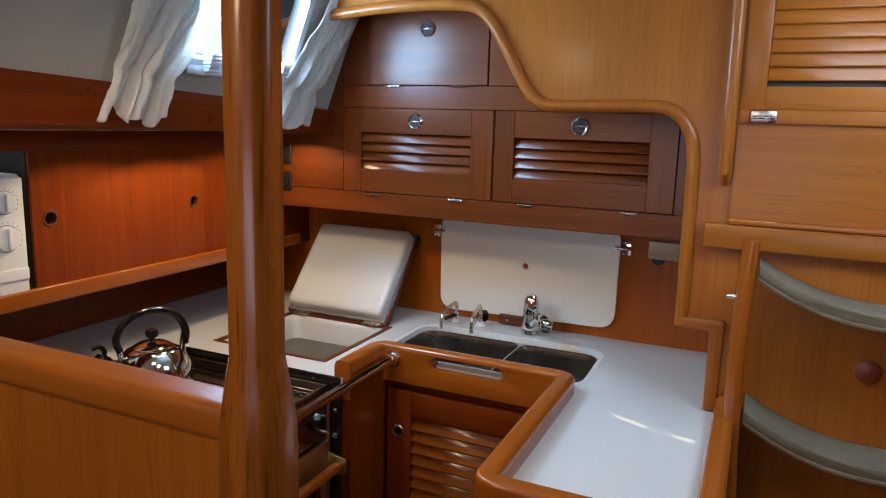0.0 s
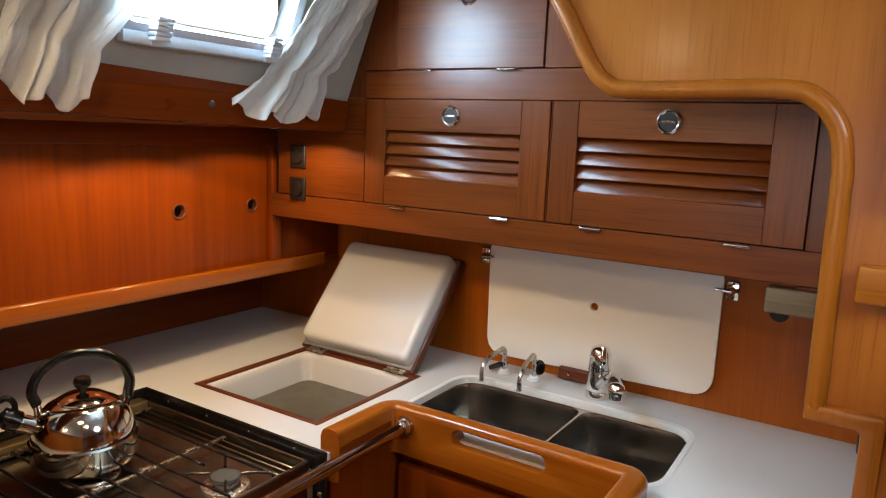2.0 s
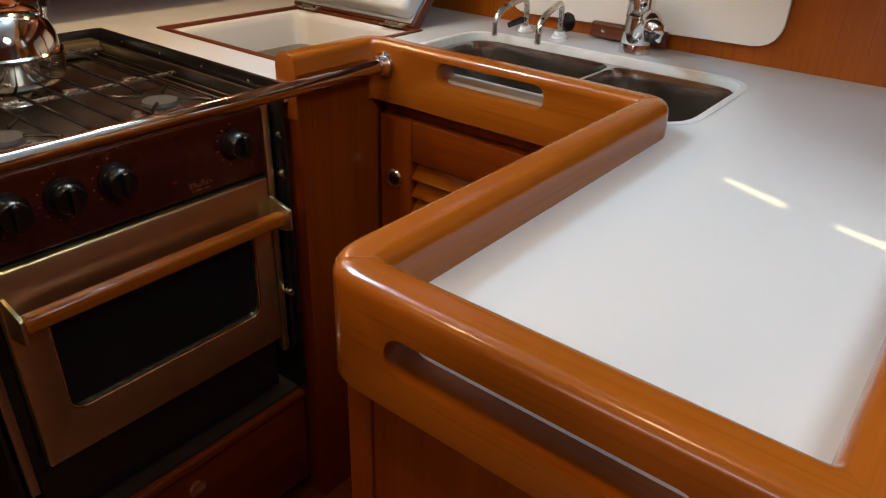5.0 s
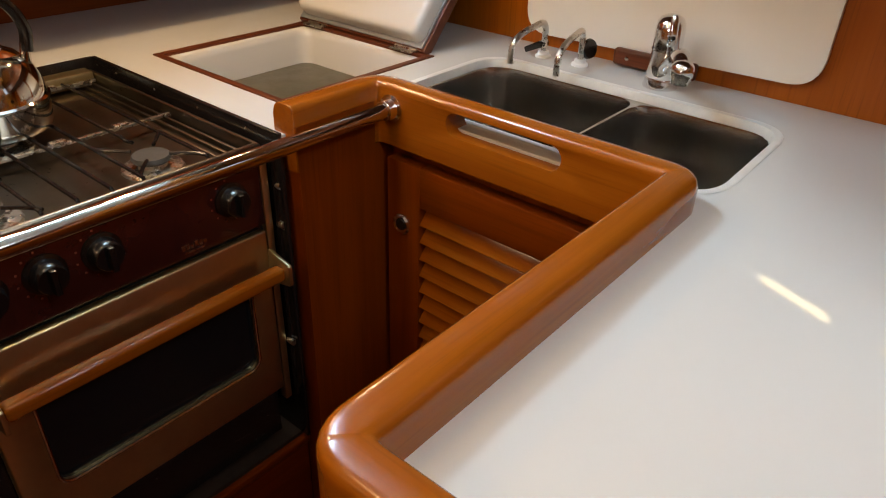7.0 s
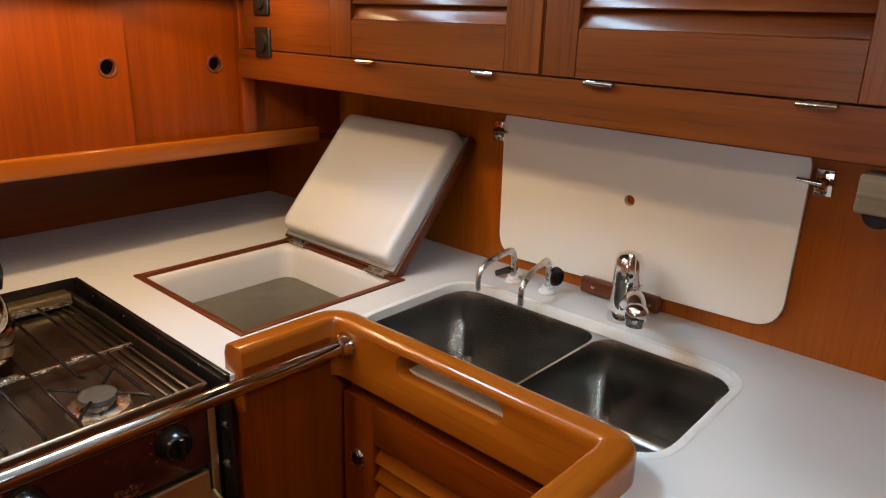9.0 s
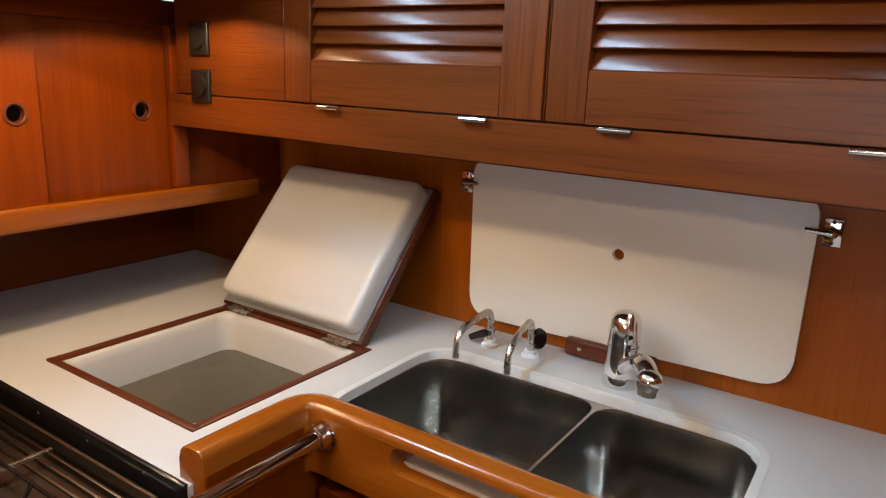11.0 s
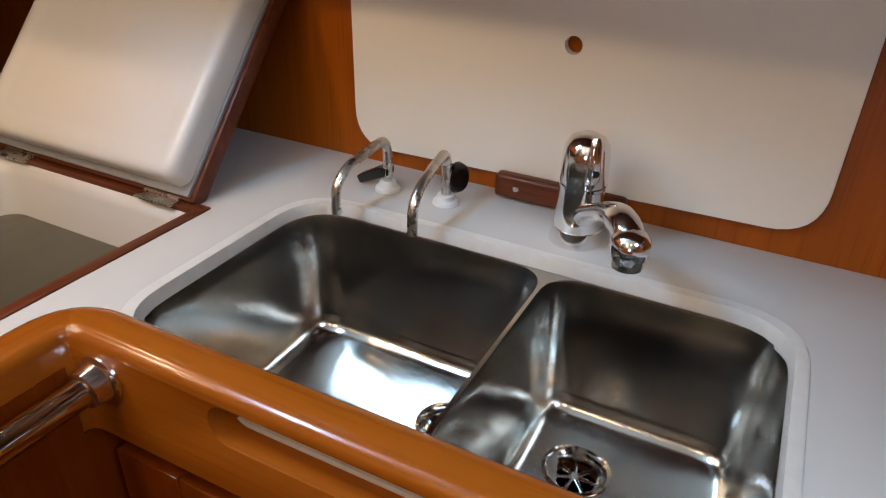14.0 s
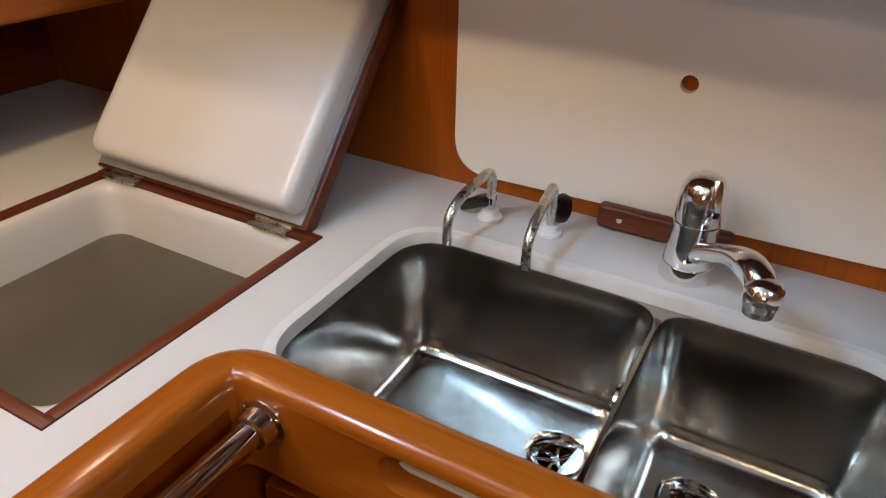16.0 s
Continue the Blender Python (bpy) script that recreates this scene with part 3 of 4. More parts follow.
solid("wall_arch", prism(panel_poly, 1, ARCH, ARCH + 0.022), PALE[2], "varnished mahogany bulkhead with a curved opening into the galley", kind="structure")
bead = [(x, ARCH - 0.002, z) for x, z in edge2[:-1]]
solid("trim_arch_bead", tube(bead[:-2] + [(-0.143, ARCH - 0.002, 1.136)], 0.0155, 12), PALE[2], "rounded solid wood edge of the curved opening", kind="structure")
bm = prism(rounded([(-0.157, 1.143), (-0.157, 1.116), (-0.078, 1.116), (-0.077, 0.9215), (-0.048, 0.9215), (-0.046, 1.143)], [0.012, 0.006, 0.012, 0, 0, 0.012]), 1, ARCH - 0.016, ARCH + 0.03, 0.005)
solid("trim_arch_foot", bm, PALE[2], "stepped foot of the opening's wooden edge", kind="structure")
solid("wall_end", box(-0.062, -0.045, ARCH + 0.022, BACK, 0.9215, 1.30), PALE[2], "mahogany end cheek of the counter", kind="structure")
for y, dz in ((1.90, 0.0), (1.99, 0.012)):
    s = thing("socket", "black power socket on the counter's end cheek", "socket", "sockets", at=(-0.062, y, 1.06))
    part("plate", box(-0.072, -0.0625, y - 0.035, y + 0.035, 1.01, 1.10 + dz, 0.003), BLACK, s)
    part("cover", box(-0.080, -0.072, y - 0.028, y + 0.028, 1.02, 1.088 + dz, 0.003), BLACK, s)

# ---- counter ----
ICE, STOVE = (-1.422, -1.041, 1.573, 1.938), (-1.488, -0.93, 0.965, 1.480)
SINKHOLE = rounded([(-0.956, 2.046), (-0.378, 2.046), (-0.374, 1.727), (-0.952, 1.727)], 0.07, 8)
slab = box(HULL + 0.001, -0.030, 0.67, BACK - 0.001, CZ - 0.03, CZ)
slab = cut(slab, [box(-0.93, -0.386, 0.5, 1.688, 0.8, 1.0), box(-0.5, 0.1, 0.5, 1.112, 0.8, 1.0), prism(SINKHOLE, 2, 0.8, 1.0), box(ICE[0] - 0.006, ICE[1] + 0.006, ICE[2] - 0.006, ICE[3] + 0.006, 0.8, 1.0), box(STOVE[0], STOVE[1] + 0.1, STOVE[2], STOVE[3], 0.8, 1.0)])
ctop = thing("countertop", "glossy white laminate galley countertop with sink, icebox and stove openings", "countertop", at=(-0.9, 2.0, CZ))
part("top", slab, LAMINATE, ctop, smooth=False)
bm = bmesh.new()
ringo, ringi = SINKHOLE, rounded([(-0.954, 2.044), (-0.380, 2.044), (-0.376, 1.729), (-0.950, 1.729)], 0.069, 8)
lv = [[bm.verts.new((x, y, z)) for x, y in loop] for loop, z in ((rounded([(-0.968, 2.058), (-0.366, 2.058), (-0.362, 1.716), (-0.964, 1.716)], 0.080, 8), 0.9208), (rounded([(-0.960, 2.050), (-0.374, 2.050), (-0.370, 1.723), (-0.956, 1.723)], 0.074, 8), 0.9212), (ringo, 0.9205), (ringi, 0.9135), (ringi, 0.905))]
for a, b in zip(lv, lv[1:]):
    for i in range(len(a)):
        bm.faces.new((a[i], a[(i + 1) % len(a)], b[(i + 1) % len(a)], b[i]))
part("sink_sealant", bm, SEALANT, ctop, "pale worn sealant edge")

# fiddle rail round the counter
TOPZ, BOTZ, TH = 0.967, 0.862, 0.046
prof = rounded([(-TH / 2, BOTZ), (TH / 2, BOTZ), (TH / 2, TOPZ), (-TH / 2, TOPZ)], [0.003, 0.003, 0.019, 0.013], 6)
path = rounded([(-0.932, 1.490), (-0.932, 1.688), (-0.395, 1.688), (-0.395, 1.103), (-0.027, 1.103), (-0.027, 1.71)], [0, 0.040, 0.028, 0.030, 0.028, 0], 8)
fid = thing("fiddle_rail", "varnished solid wood fiddle rail with grab slots round the counter edge", "rail", at=(-0.4, 1.4, BOTZ))
slots = {1: prism(rrect(-0.765, -0.560, 0.9150, 0.9530, 0.0180), 1, 1.60, 1.75), 3: prism(rrect(-0.337, -0.095, 0.8990, 0.9340, 0.0170), 1, 1.02, 1.18)}
cuts = (0, 5, 14, 23, 32, 37)
for k, name in enumerate(("end_board", "back_board", "long_board", "front_board", "side_board")):
    seg = sweep(path, prof, cuts[k], cuts[k + 1])
    if k in slots:
        seg = cut(seg, [slots[k]], 0.005)
    if k == 0:
        ends = [e for e in seg.edges if all(v.co.y < 1.4905 for v in e.verts)]
        bmesh.ops.bevel(seg, geom=ends, offset=0.012, segments=4, affect="EDGES", profile=0.5, clamp_overlap=True)
    part(name, seg, TRIM[0 if k in slots else 1], fid, angle=50)

# ---- galley front below the counter ----
solid("wall_galley", cut(box(-0.925, -0.395, 1.698, 1.712, 0.0, 0.918), [box(-0.85, -0.44, 1.6, 1.8, 0.38, 0.80)]), WOOD[2], "mahogany galley front under the sink", kind="structure", smooth=False)
panel = box(-0.955, -0.9080, 1.493, 1.6995, 0.0, 0.8615)
solid("wall_stove_end", box(-0.950, -0.9080, 1.493, 1.655, 0.8615, 0.935, bm=panel), WOOD[2], "mahogany panel beside the stove", kind="structure")
solid("wall_peninsula", cut(box(-0.397, -0.020, 1.103, 1.711, 0.0, 0.889), [box(-0.38, -0.035, 1.120, 1.70, -0.1, 1.0)]), WOOD[2], "mahogany peninsula front under the counter", kind="structure", smooth=False)
solid("trim_peninsula", box(-0.401, -0.370, 1.0985, 1.13, 0.0, 0.876, 0.006), WOOD[2], "rounded corner post of the peninsula", kind="structure")
under = thing("louvred_door", "varnished mahogany louvred locker door under the sink", "door", at=(-0.66, 1.66, 0.33))
x0, x1, z0, z1 = -0.896, -0.415, 0.335, 0.837
y0, y1 = 1.670, 1.697
part("stile", box(x0, x0 + 0.074, y0, y1, z0, z1, 0.003), WOOD[2], under)
part("stile", box(x1 - 0.060, x1, y0, y1, z0, z1, 0.003), WOOD[2], under)
part("top_rail", box(x0 + 0.074, x1 - 0.060, y0, y1, 0.763, z1, 0.003), WOOD[0], under)
part("bottom_rail", box(x0 + 0.074, x1 - 0.060, y0, y1, z0, 0.418, 0.003), WOOD[0], under)
for k in range(10):
    z = 0.418 + 0.0345 * k
    part("slat", prism([(y0 + 0.001, z + 0.002), (y0 + 0.003, z - 0.001), (y1 + 0.004, z + 0.034), (y1 + 0.002, z + 0.038)], 0, x0 + 0.0745, x1 - 0.0605, 0.0010, 1), TRIM[0], under)
k = part("knob", lathe([(0.019, 0), (0.019, 0.003), (0.016, 0.006), (0.012, 0.004), (0, 0.004)], (-0.860, y0, 0.720), TO_NY, n=28), CHROME, under, "round chrome catch")
part("pocket", lathe([(0.0115, 0), (0.010, 0.002), (0, 0.002)], (-0.860, y0 - 0.004, 0.720), TO_NY, n=24), SOOT, k)
# Near-black sheet painted as the shade behind the open louvred door.
solid("locker_shade_sheet", box(-0.92, -0.42, 1.76, 1.775, 0.0, 0.75), BLACK_AND_SHADE, "near-black sheet standing in for shade inside the sink locker", kind="structure")

# ---- sink ----
sink = thing("double_sink", "polished stainless steel double bowl sink set into the counter", "sink", at=(-0.66, 1.87, 0.77))
LB, RB = (-0.952, -0.6312, 1.729, 2.043), (-0.6268, -0.378, 1.729, 2.043)
FLOORZ = 0.738
flange = prism(rrect(-0.962, -0.366, 1.722, 2.053, 0.075), 2, 0.9025, 0.9045)


def bowl_loop(b, i, r):
    """A bowl's outline, tighter at the divider than at the outer corners."""
    pts = [(b[1] - i, b[3] - i), (b[0] + i, b[3] - i), (b[0] + i, b[2] + i), (b[1] - i, b[2] + i)]
    tight = r * 0.72
    return rounded(pts, [tight, r, r, tight] if b is LB else [r, tight, tight, r], 8)


flange = cut(flange, [prism(bowl_loop(b, 0.0, 0.060), 2, 0.8, 1.0) for b in (LB, RB)])
part("rim", flange, SINK, sink)
for b, drain in ((LB, (-0.696, 1.936)), (RB, (-0.545, 1.942))):
    bm = bmesh.new()
    levels = [(0.0, 0.9046, 0.066), (0.0008, 0.902, 0.065), (0.003, 0.880, 0.063), (0.008, 0.815, 0.058), (0.012, 0.766, 0.056), (0.016, 0.752, 0.052), (0.023, 0.743, 0.047), (0.034, FLOORZ, 0.040)]
    rings = [[bm.verts.new((x, y, z)) for x, y in bowl_loop(b, i, r * 0.91)] for i, z, r in levels]
    for a, c in zip(rings, rings[1:]):
        for i in range(len(a)):
            bm.faces.new((a[i], a[(i + 1) % len(a)], c[(i + 1) % len(a)], c[i]))
    # floor up to the waste
    cx, cy = drain
    last = rings[-1]
    ring = []
    for v in last:
        d = Vector((v.co.x - cx, v.co.y - cy)).normalized() * 0.036
        ring.append(bm.verts.new((cx + d.x, cy + d.y, FLOORZ - 0.001)))
    for i in range(len(last)):
        bm.faces.new((last[i], last[(i + 1) % len(last)], ring[(i + 1) % len(last)], ring[i]))
    bowl = part("bowl", bm, SINK, sink, angle=60)
    w = part("waste_ring", lathe([(0.0370, -0.0012), (0.0365, 0.001), (0.033, 0.0018), (0.031, -0.001), (0.028, -0.008), (0.026, -0.014)], (cx, cy, FLOORZ), n=40, cap=False), POLISHED, sink, "round steel waste")
    # Black disc: the drain's shade is put into its colour.
    part("waste_shade_disc", lathe([(0.030, -0.03), (0.0, -0.03)], (cx, cy, FLOORZ), n=24), SOOT, w)
    part("strainer", tube([(cx + 0.0255 * math.cos(2 * math.pi * k / 32), cy + 0.0255 * math.sin(2 * math.pi * k / 32), FLOORZ - 0.011) for k in range(32)], 0.003, 8, closed=True), POLISHED, w)
    part("hub", lathe([(0.004, 0), (0.006, 0.0015), (0, 0.002)], (cx, cy, FLOORZ - 0.011), n=16), POLISHED, w)
    for k in range(7):
        a = 2 * math.pi * k / 7
        part("spoke", tube([(cx + 0.004 * math.cos(a), cy + 0.004 * math.sin(a), FLOORZ - 0.011), (cx + 0.024 * math.cos(a), cy + 0.024 * math.sin(a), FLOORZ - 0.011)], 0.0024, 8), POLISHED, w)
bm = lathe([(0.0175, -0.002), (0.0175, 0.001), (0.0155, 0.0022), (0.012, 0.0015), (0.0105, -0.002)], (-0.6385, 1.914, 0.868), TO_NX, n=28, cap=False)
o = part("overflow", bm, POLISHED, sink, "round pressed overflow")
# Flat black disc painted as the shade of an open hole.
part("overflow_shade_disc", lathe([(0.0105, 0.0004), (0, 0.0004)], (-0.6385, 1.914, 0.868), TO_NX, n=20), SOOT, o)

# ---- sink taps ----
mix = thing("mixer_tap", "chrome single lever mixer tap beside the sink", "tap", at=(-0.622, 2.106, CZ))
bx, by = -0.622, 2.106
part("body", lathe([(0.0, 0), (0.0312, 0.0), (0.0312, 0.002), (0.0288, 0.018), (0.0278, 0.0185), (0.0284, 0.0195), (0.0264, 0.042), (0.0254, 0.067), (0.0, 0.068)], (bx, by, CZ + 0.0005), n=40), CHROME, mix)
part("collar", lathe([(0.0, 0), (0.0240, 0.0), (0.0272, 0.001), (0.0272, 0.004), (0.0, 0.005)], (bx, by, CZ + 0.068), n=40), CHROME, mix)
cap = lathe([(0.0, 0.0), (0.0258, 0.0), (0.0262, 0.004), (0.0262, 0.030), (0.0245, 0.042), (0.0195, 0.051), (0.010, 0.056), (0, 0.057)], (bx, by, CZ + 0.073), n=40)
part("lever_cap", cap, CHROME, mix)
dx, dy = 0.548, -0.836
U = lambda u, z: (bx + dx * u, by + dy * u, CZ + z)
part("lever", tube(arc([U(0.021, 0.079), U(0.031, 0.089), U(0.033, 0.109), U(0.028, 0.134)], 5), [0.006] * 3 + [0.0085] * 7 + [0.0078] * 5 + [0.005], 14, flat=0.55), CHROME, mix)
part("lever_mark", lathe([(0.0, 0), (0.0035, 0.0), (0.004, 0.002), (0, 0.003)], U(0.036, 0.097), Euler((radians(90), 0, math.atan2(dy, dx) + radians(90))).to_matrix().to_4x4(), n=20), SOOT, mix)
SPOUT = [U(0.008, 0.032), U(0.036, 0.051), U(0.077, 0.073), U(0.110, 0.085), U(0.137, 0.087), U(0.155, 0.077)]
sp = arc(SPOUT, 6)
spout = part("spout", tube(sp, [0.0155 - 0.005 * math.sin(math.pi * min(1.0, 1.5 * i / (len(sp) - 1))) for i in range(len(sp))], 18), CHROME, mix)
part("aerator", lathe([(0.0, -0.020), (0.0150, -0.020), (0.0160, -0.015), (0.0162, -0.010), (0.0182, -0.007), (0.0190, 0.001), (0.0178, 0.009), (0.012, 0.016), (0, 0.019)], U(0.156, 0.076), n=32), CHROME, spout)

for (tx, ty), (ex, ey), side in (((-0.880, 2.112), (-0.893, 2.015), -1), ((-0.796, 2.114), (-0.787, 2.013), 1)):
    tap = thing("pump_tap", "slim bent steel spout with a black lever on a white base", "tap", "small sink taps", at=(tx, ty, CZ))
    part("base", lathe([(0.0, 0), (0.017, 0), (0.016, 0.004), (0.012, 0.006), (0.011, 0.012), (0.0, 0.013)], (tx, ty, CZ + 0.0005), n=24), WHITE, tap, "white plastic base")
    f = lambda u: (tx + (ex - tx) * u, ty + (ey - ty) * u)
    pts = [(tx, ty, CZ + 0.010), (tx, ty, CZ + 0.045), (*f(0.02), CZ + 0.060), (*f(0.10), CZ + 0.069), (*f(0.25), CZ + 0.068), (*f(0.70), CZ + 0.058), (*f(0.92), CZ + 0.045), (*f(1.0), CZ + 0.030), (*f(1.0), CZ + 0.004)]
    part("spout", tube(arc(pts, 5), 0.0062, 14), STEEL, tap)
    if side < 0:
        lev = prism(rounded([(tx - 0.045, CZ + 0.012), (tx - 0.012, CZ + 0.030), (tx + 0.004, CZ + 0.032), (tx + 0.004, CZ + 0.022), (tx - 0.040, CZ + 0.002)], 0.003, 3), 1, ty - 0.006, ty + 0.010, 0.002)
    else:
        lev = lathe([(0.0, 0), (0.018, 0), (0.020, 0.003), (0.018, 0.008), (0.0, 0.009)], (tx + 0.004, ty + 0.018, CZ + 0.030), Euler((0, radians(80), radians(-12))).to_matrix().to_4x4(), n=24)
    part("lever", lev, BLACK, tap, "black plastic lever")

# ---- board, clips and blocks on the bulkhead ----
bd = prism(rounded([(-0.970, 0.944), (-0.376, 0.955), (-0.374, 1.261), (-0.974, 1.261)], [0.055, 0.055, 0.035, 0.035], 8), 1, 2.176, 2.188, 0.0015)
bd = cut(bd, [lathe([(0.0105, -0.05), (0.0105, 0.05)], (-0.672, 2.184, 1.122), TO_NY, n=24)])
solid("sink_cover_board", bd, BOARD, "white cutting board with a finger hole, clipped against the bulkhead", "board")
clipy = 2.1885
for x, s in ((-0.992, 1), (-0.355, -1)):
    c = thing("turn_clip", "chrome turn clip holding the white board", "clip", "board clips", at=(x, clipy, 1.211))
    part("plate", box(x - 0.013, x + 0.013, clipy - 0.005, clipy, 1.190, 1.232, 0.0015), POLISHED, c)
    part("boss", lathe([(0.008, 0), (0.008, 0.012), (0.005, 0.016), (0, 0.016)], (x, clipy - 0.004, 1.211), TO_NY, n=20), POLISHED, c)
    part("arm", tube([(x, clipy - 0.017, 1.211), (x + 0.014 * s, clipy - 0.0195, 1.212), (x + 0.036 * s, clipy - 0.024, 1.214)], [0.005, 0.0042, 0.0035], 10), POLISHED, c)
    for z in (1.195, 1.227):
        part("screw", lathe([(0.003, 0), (0.002, 0.0015), (0, 0.0015)], (x, clipy - 0.005, z), TO_NY, n=12), RUBBER, c)
t = thing("teak_stop", "dark teak stop block with brass screws at the board's foot", "block", at=(-0.665, 2.165, CZ))
part("block", box(-0.750, -0.582, 2.158, 2.177, CZ + 0.004, CZ + 0.036, 0.006, 3), TEAK[0], t)
for x in (-0.720, -0.600):
    part("screw", lathe([(0.0045, 0), (0.0035, 0.0012), (0, 0.0016)], (x, 2.158, CZ + 0.020), TO_NY, n=14), POLISHED, t)
g = thing("greyed_block", "weathered grey wooden block with a dark roller under the locker", "block", at=(-0.2, 1.91, 1.24))
part("block", box(-0.252, -0.128, 1.890, 1.928, 1.238, 1.284, 0.004), GREYWOOD[0], g)
part("bracket", box(-0.205, -0.14, 1.898, 1.924, 1.284, 1.292, 0.001), TEAK[0], g)
part("roller", lathe([(0, 0), (0.017, 0), (0.017, 0.030), (0, 0.030)], (-0.226, 1.924, 1.240), TO_NY, n=24), BLACK, g)

# ---- icebox ----
ice = thing("icebox", "white moulded icebox opening framed in teak, grey board inside", "icebox", at=(-1.246, 1.76, 0.84))
a0, a1, b0, b1 = ICE
part("frame_strip", box(a0 - 0.006, a1 + 0.006, b1 - 0.004, b1 + 0.014, 0.903, CZ + 0.003, 0.001), TEAK[0], ice)
part("frame_strip", box(a0 - 0.006, a1 + 0.006, b0 - 0.005, b0 + 0.008, 0.903, CZ + 0.0025, 0.001), TEAK[0], ice)
part("frame_strip", box(a0 - 0.005, a0 + 0.010, b0 + 0.008, b1 - 0.004, 0.903, CZ + 0.0025, 0.001), TEAK[1], ice)
part("frame_strip", box(a1 - 0.009, a1 + 0.006, b0 + 0.008, b1 - 0.004, 0.903, CZ + 0.0025, 0.001), TEAK[1], ice)
bm = bmesh.new()
lv = [(0.004, 0.916, 0.02), (0.011, 0.917, 0.028), (0.016, 0.912, 0.032), (0.019, 0.90, 0.034), (0.026, 0.832, 0.03)]
rings = [[bm.verts.new((x, y, z)) for x, y in rrect(a0 + i + 0.004, a1 - i, b0 + i - 0.004, b1 - i + 0.006, r)] for i, z, r in lv]
for p, q in zip(rings, rings[1:]):
    for i in range(len(p)):
        bm.faces.new((p[i], p[(i + 1) % len(p)], q[(i + 1) % len(p)], q[i]))
part("liner", bm, GELCOAT, ice, angle=60)
part("inner_board", prism(rrect(a0 + 0.028, a1 - 0.024, b0 + 0.020, b1 - 0.018, 0.025), 2, 0.828, 0.842, 0.001), GREYSHELF, ice, "grey board inside")

# open lid: built flat, then swung up about its back edge
hy, hz = 1.944, CZ + 0.006
swing = Matrix.Translation((0, hy, hz)) @ Matrix.Rotation(radians(49), 4, "X")
W0, W1, LEN = -1.440, -1.056, 0.350


def swung(bm):
    bm.transform(swing)
    return bm


lid = part("lid", swung(box(W0, W1, 0.0, LEN, -0.022, 0.0, 0.002)), TEAK[0], ice, "open teak-framed lid leaning back")
bm = bmesh.new()
lv = [(0.010, -0.0005, 0.018), (0.0105, 0.028, 0.018), (0.013, 0.036, 0.019), (0.018, 0.0402, 0.02), (0.026, 0.041, 0.02), (0.034, 0.0407, 0.02), (0.041, 0.0392, 0.018), (0.050, 0.0388, 0.016)]
rings = [[bm.verts.new((x, y, z)) for x, y in rrect(W0 + i, W1 - i, i + 0.004, LEN - i, r)] for i, z, r in lv]
for p, q in zip(rings, rings[1:]):
    for i in range(len(p)):
        bm.faces.new((p[i], p[(i + 1) % len(p)], q[(i + 1) % len(p)], q[i]))
bm.faces.new(rings[-1])
part("liner", swung(bm), GELCOAT, lid, angle=60)
part("gasket", swung(box(W0 + 0.006, W1 - 0.006, 0.005, LEN - 0.006, 0.0, 0.005, 0.001)), PRINT, lid)
for x in (-1.375, -1.105):
    hb = box(x - 0.030, x + 0.030, hy - 0.020, hy - 0.001, CZ + 0.003, CZ + 0.0065, 0.001)
    part("hinge", tube([(x - 0.030, hy, hz), (x + 0.030, hy, hz)], 0.0035, 10, hb), STEEL, lid, "flat steel hinge")

# ---- stove ----
st = thing("stove", "gimballed marine gas stove with stainless top and maroon control panel", "stove", at=(-1.2, 1.22, 0.40))
SX0, SX1, SY0, SY1 = -1.468, -0.955, 0.985, 1.462
well = thing("stove_recess", "black lined stove recess in the counter", "recess", at=(-1.2, 1.22, 0.3))
part("edge_trim", box(STOVE[0], STOVE[1] + 0.0, STOVE[3] - 0.004, STOVE[3] + 0.003, 0.3, CZ + 0.004, 0.001), SOOT, well)
part("edge_trim", box(STOVE[0] - 0.002, STOVE[0] + 0.005, STOVE[2], STOVE[3] - 0.004, 0.3, CZ + 0.004, 0.001), SOOT, well)
part("edge_trim", box(STOVE[0], STOVE[1], STOVE[2] - 0.003, STOVE[2] + 0.004, 0.3, CZ + 0.004, 0.001), SOOT, well)
for x in (-1.40, -1.27, -1.14, -1.01):
    part("rivet", lathe([(0.0025, 0), (0.0015, 0.001), (0, 0.001)], (x, STOVE[3] - 0.004, 0.911), TO_NY, n=10), STEEL, well)
# Near-black floor stands in for shade at the recess bottom.
part("floor_panel", box(-1.50, -0.95, 0.96, 1.485, 0.28, 0.30), BLACK_AND_SHADE, well)
part("body", box(SX0, SX1 - 0.006, SY0 + 0.004, SY1 - 0.004, 0.43, 0.872), SOOT, st)
# hob tray with raised sides
tray = cut(box(SX0, SX1, SY0, SY1, 0.868, 0.908, 0.004), [box(SX0 + 0.008, SX1 - 0.008, SY0 + 0.008, SY1 - 0.008, 0.880, 1.0)], 0.0015)
part("hob_tray", tray, HOB, st)
part("back_strip", box(SX0 - 0.004, SX0 + 0.03, SY0 + 0.01, SY1 - 0.01, 0.892, 0.912, 0.004), BRUSHED, st)
for cx, cy, r in ((-1.045, 1.335, 0.029), (-1.045, 1.105, 0.029), (-1.275, 1.215, 0.036)):
    b = part("burner", lathe([(r + 0.016, 0), (r + 0.014, 0.004), (r + 0.004, 0.005), (r * 0.75, 0.006), (r * 0.7, 0.014), (0, 0.014)], (cx, cy, 0.880), n=32), STEEL, st)
    part("burner_cap", lathe([(0, 0.013), (r * 0.9, 0.013), (r * 0.98, 0.017), (r * 0.9, 0.022), (0, 0.023)], (cx, cy, 0.880), n=32), RUBBER, b)
gr = 0.0027
bm = bmesh.new()
gz = 0.9045
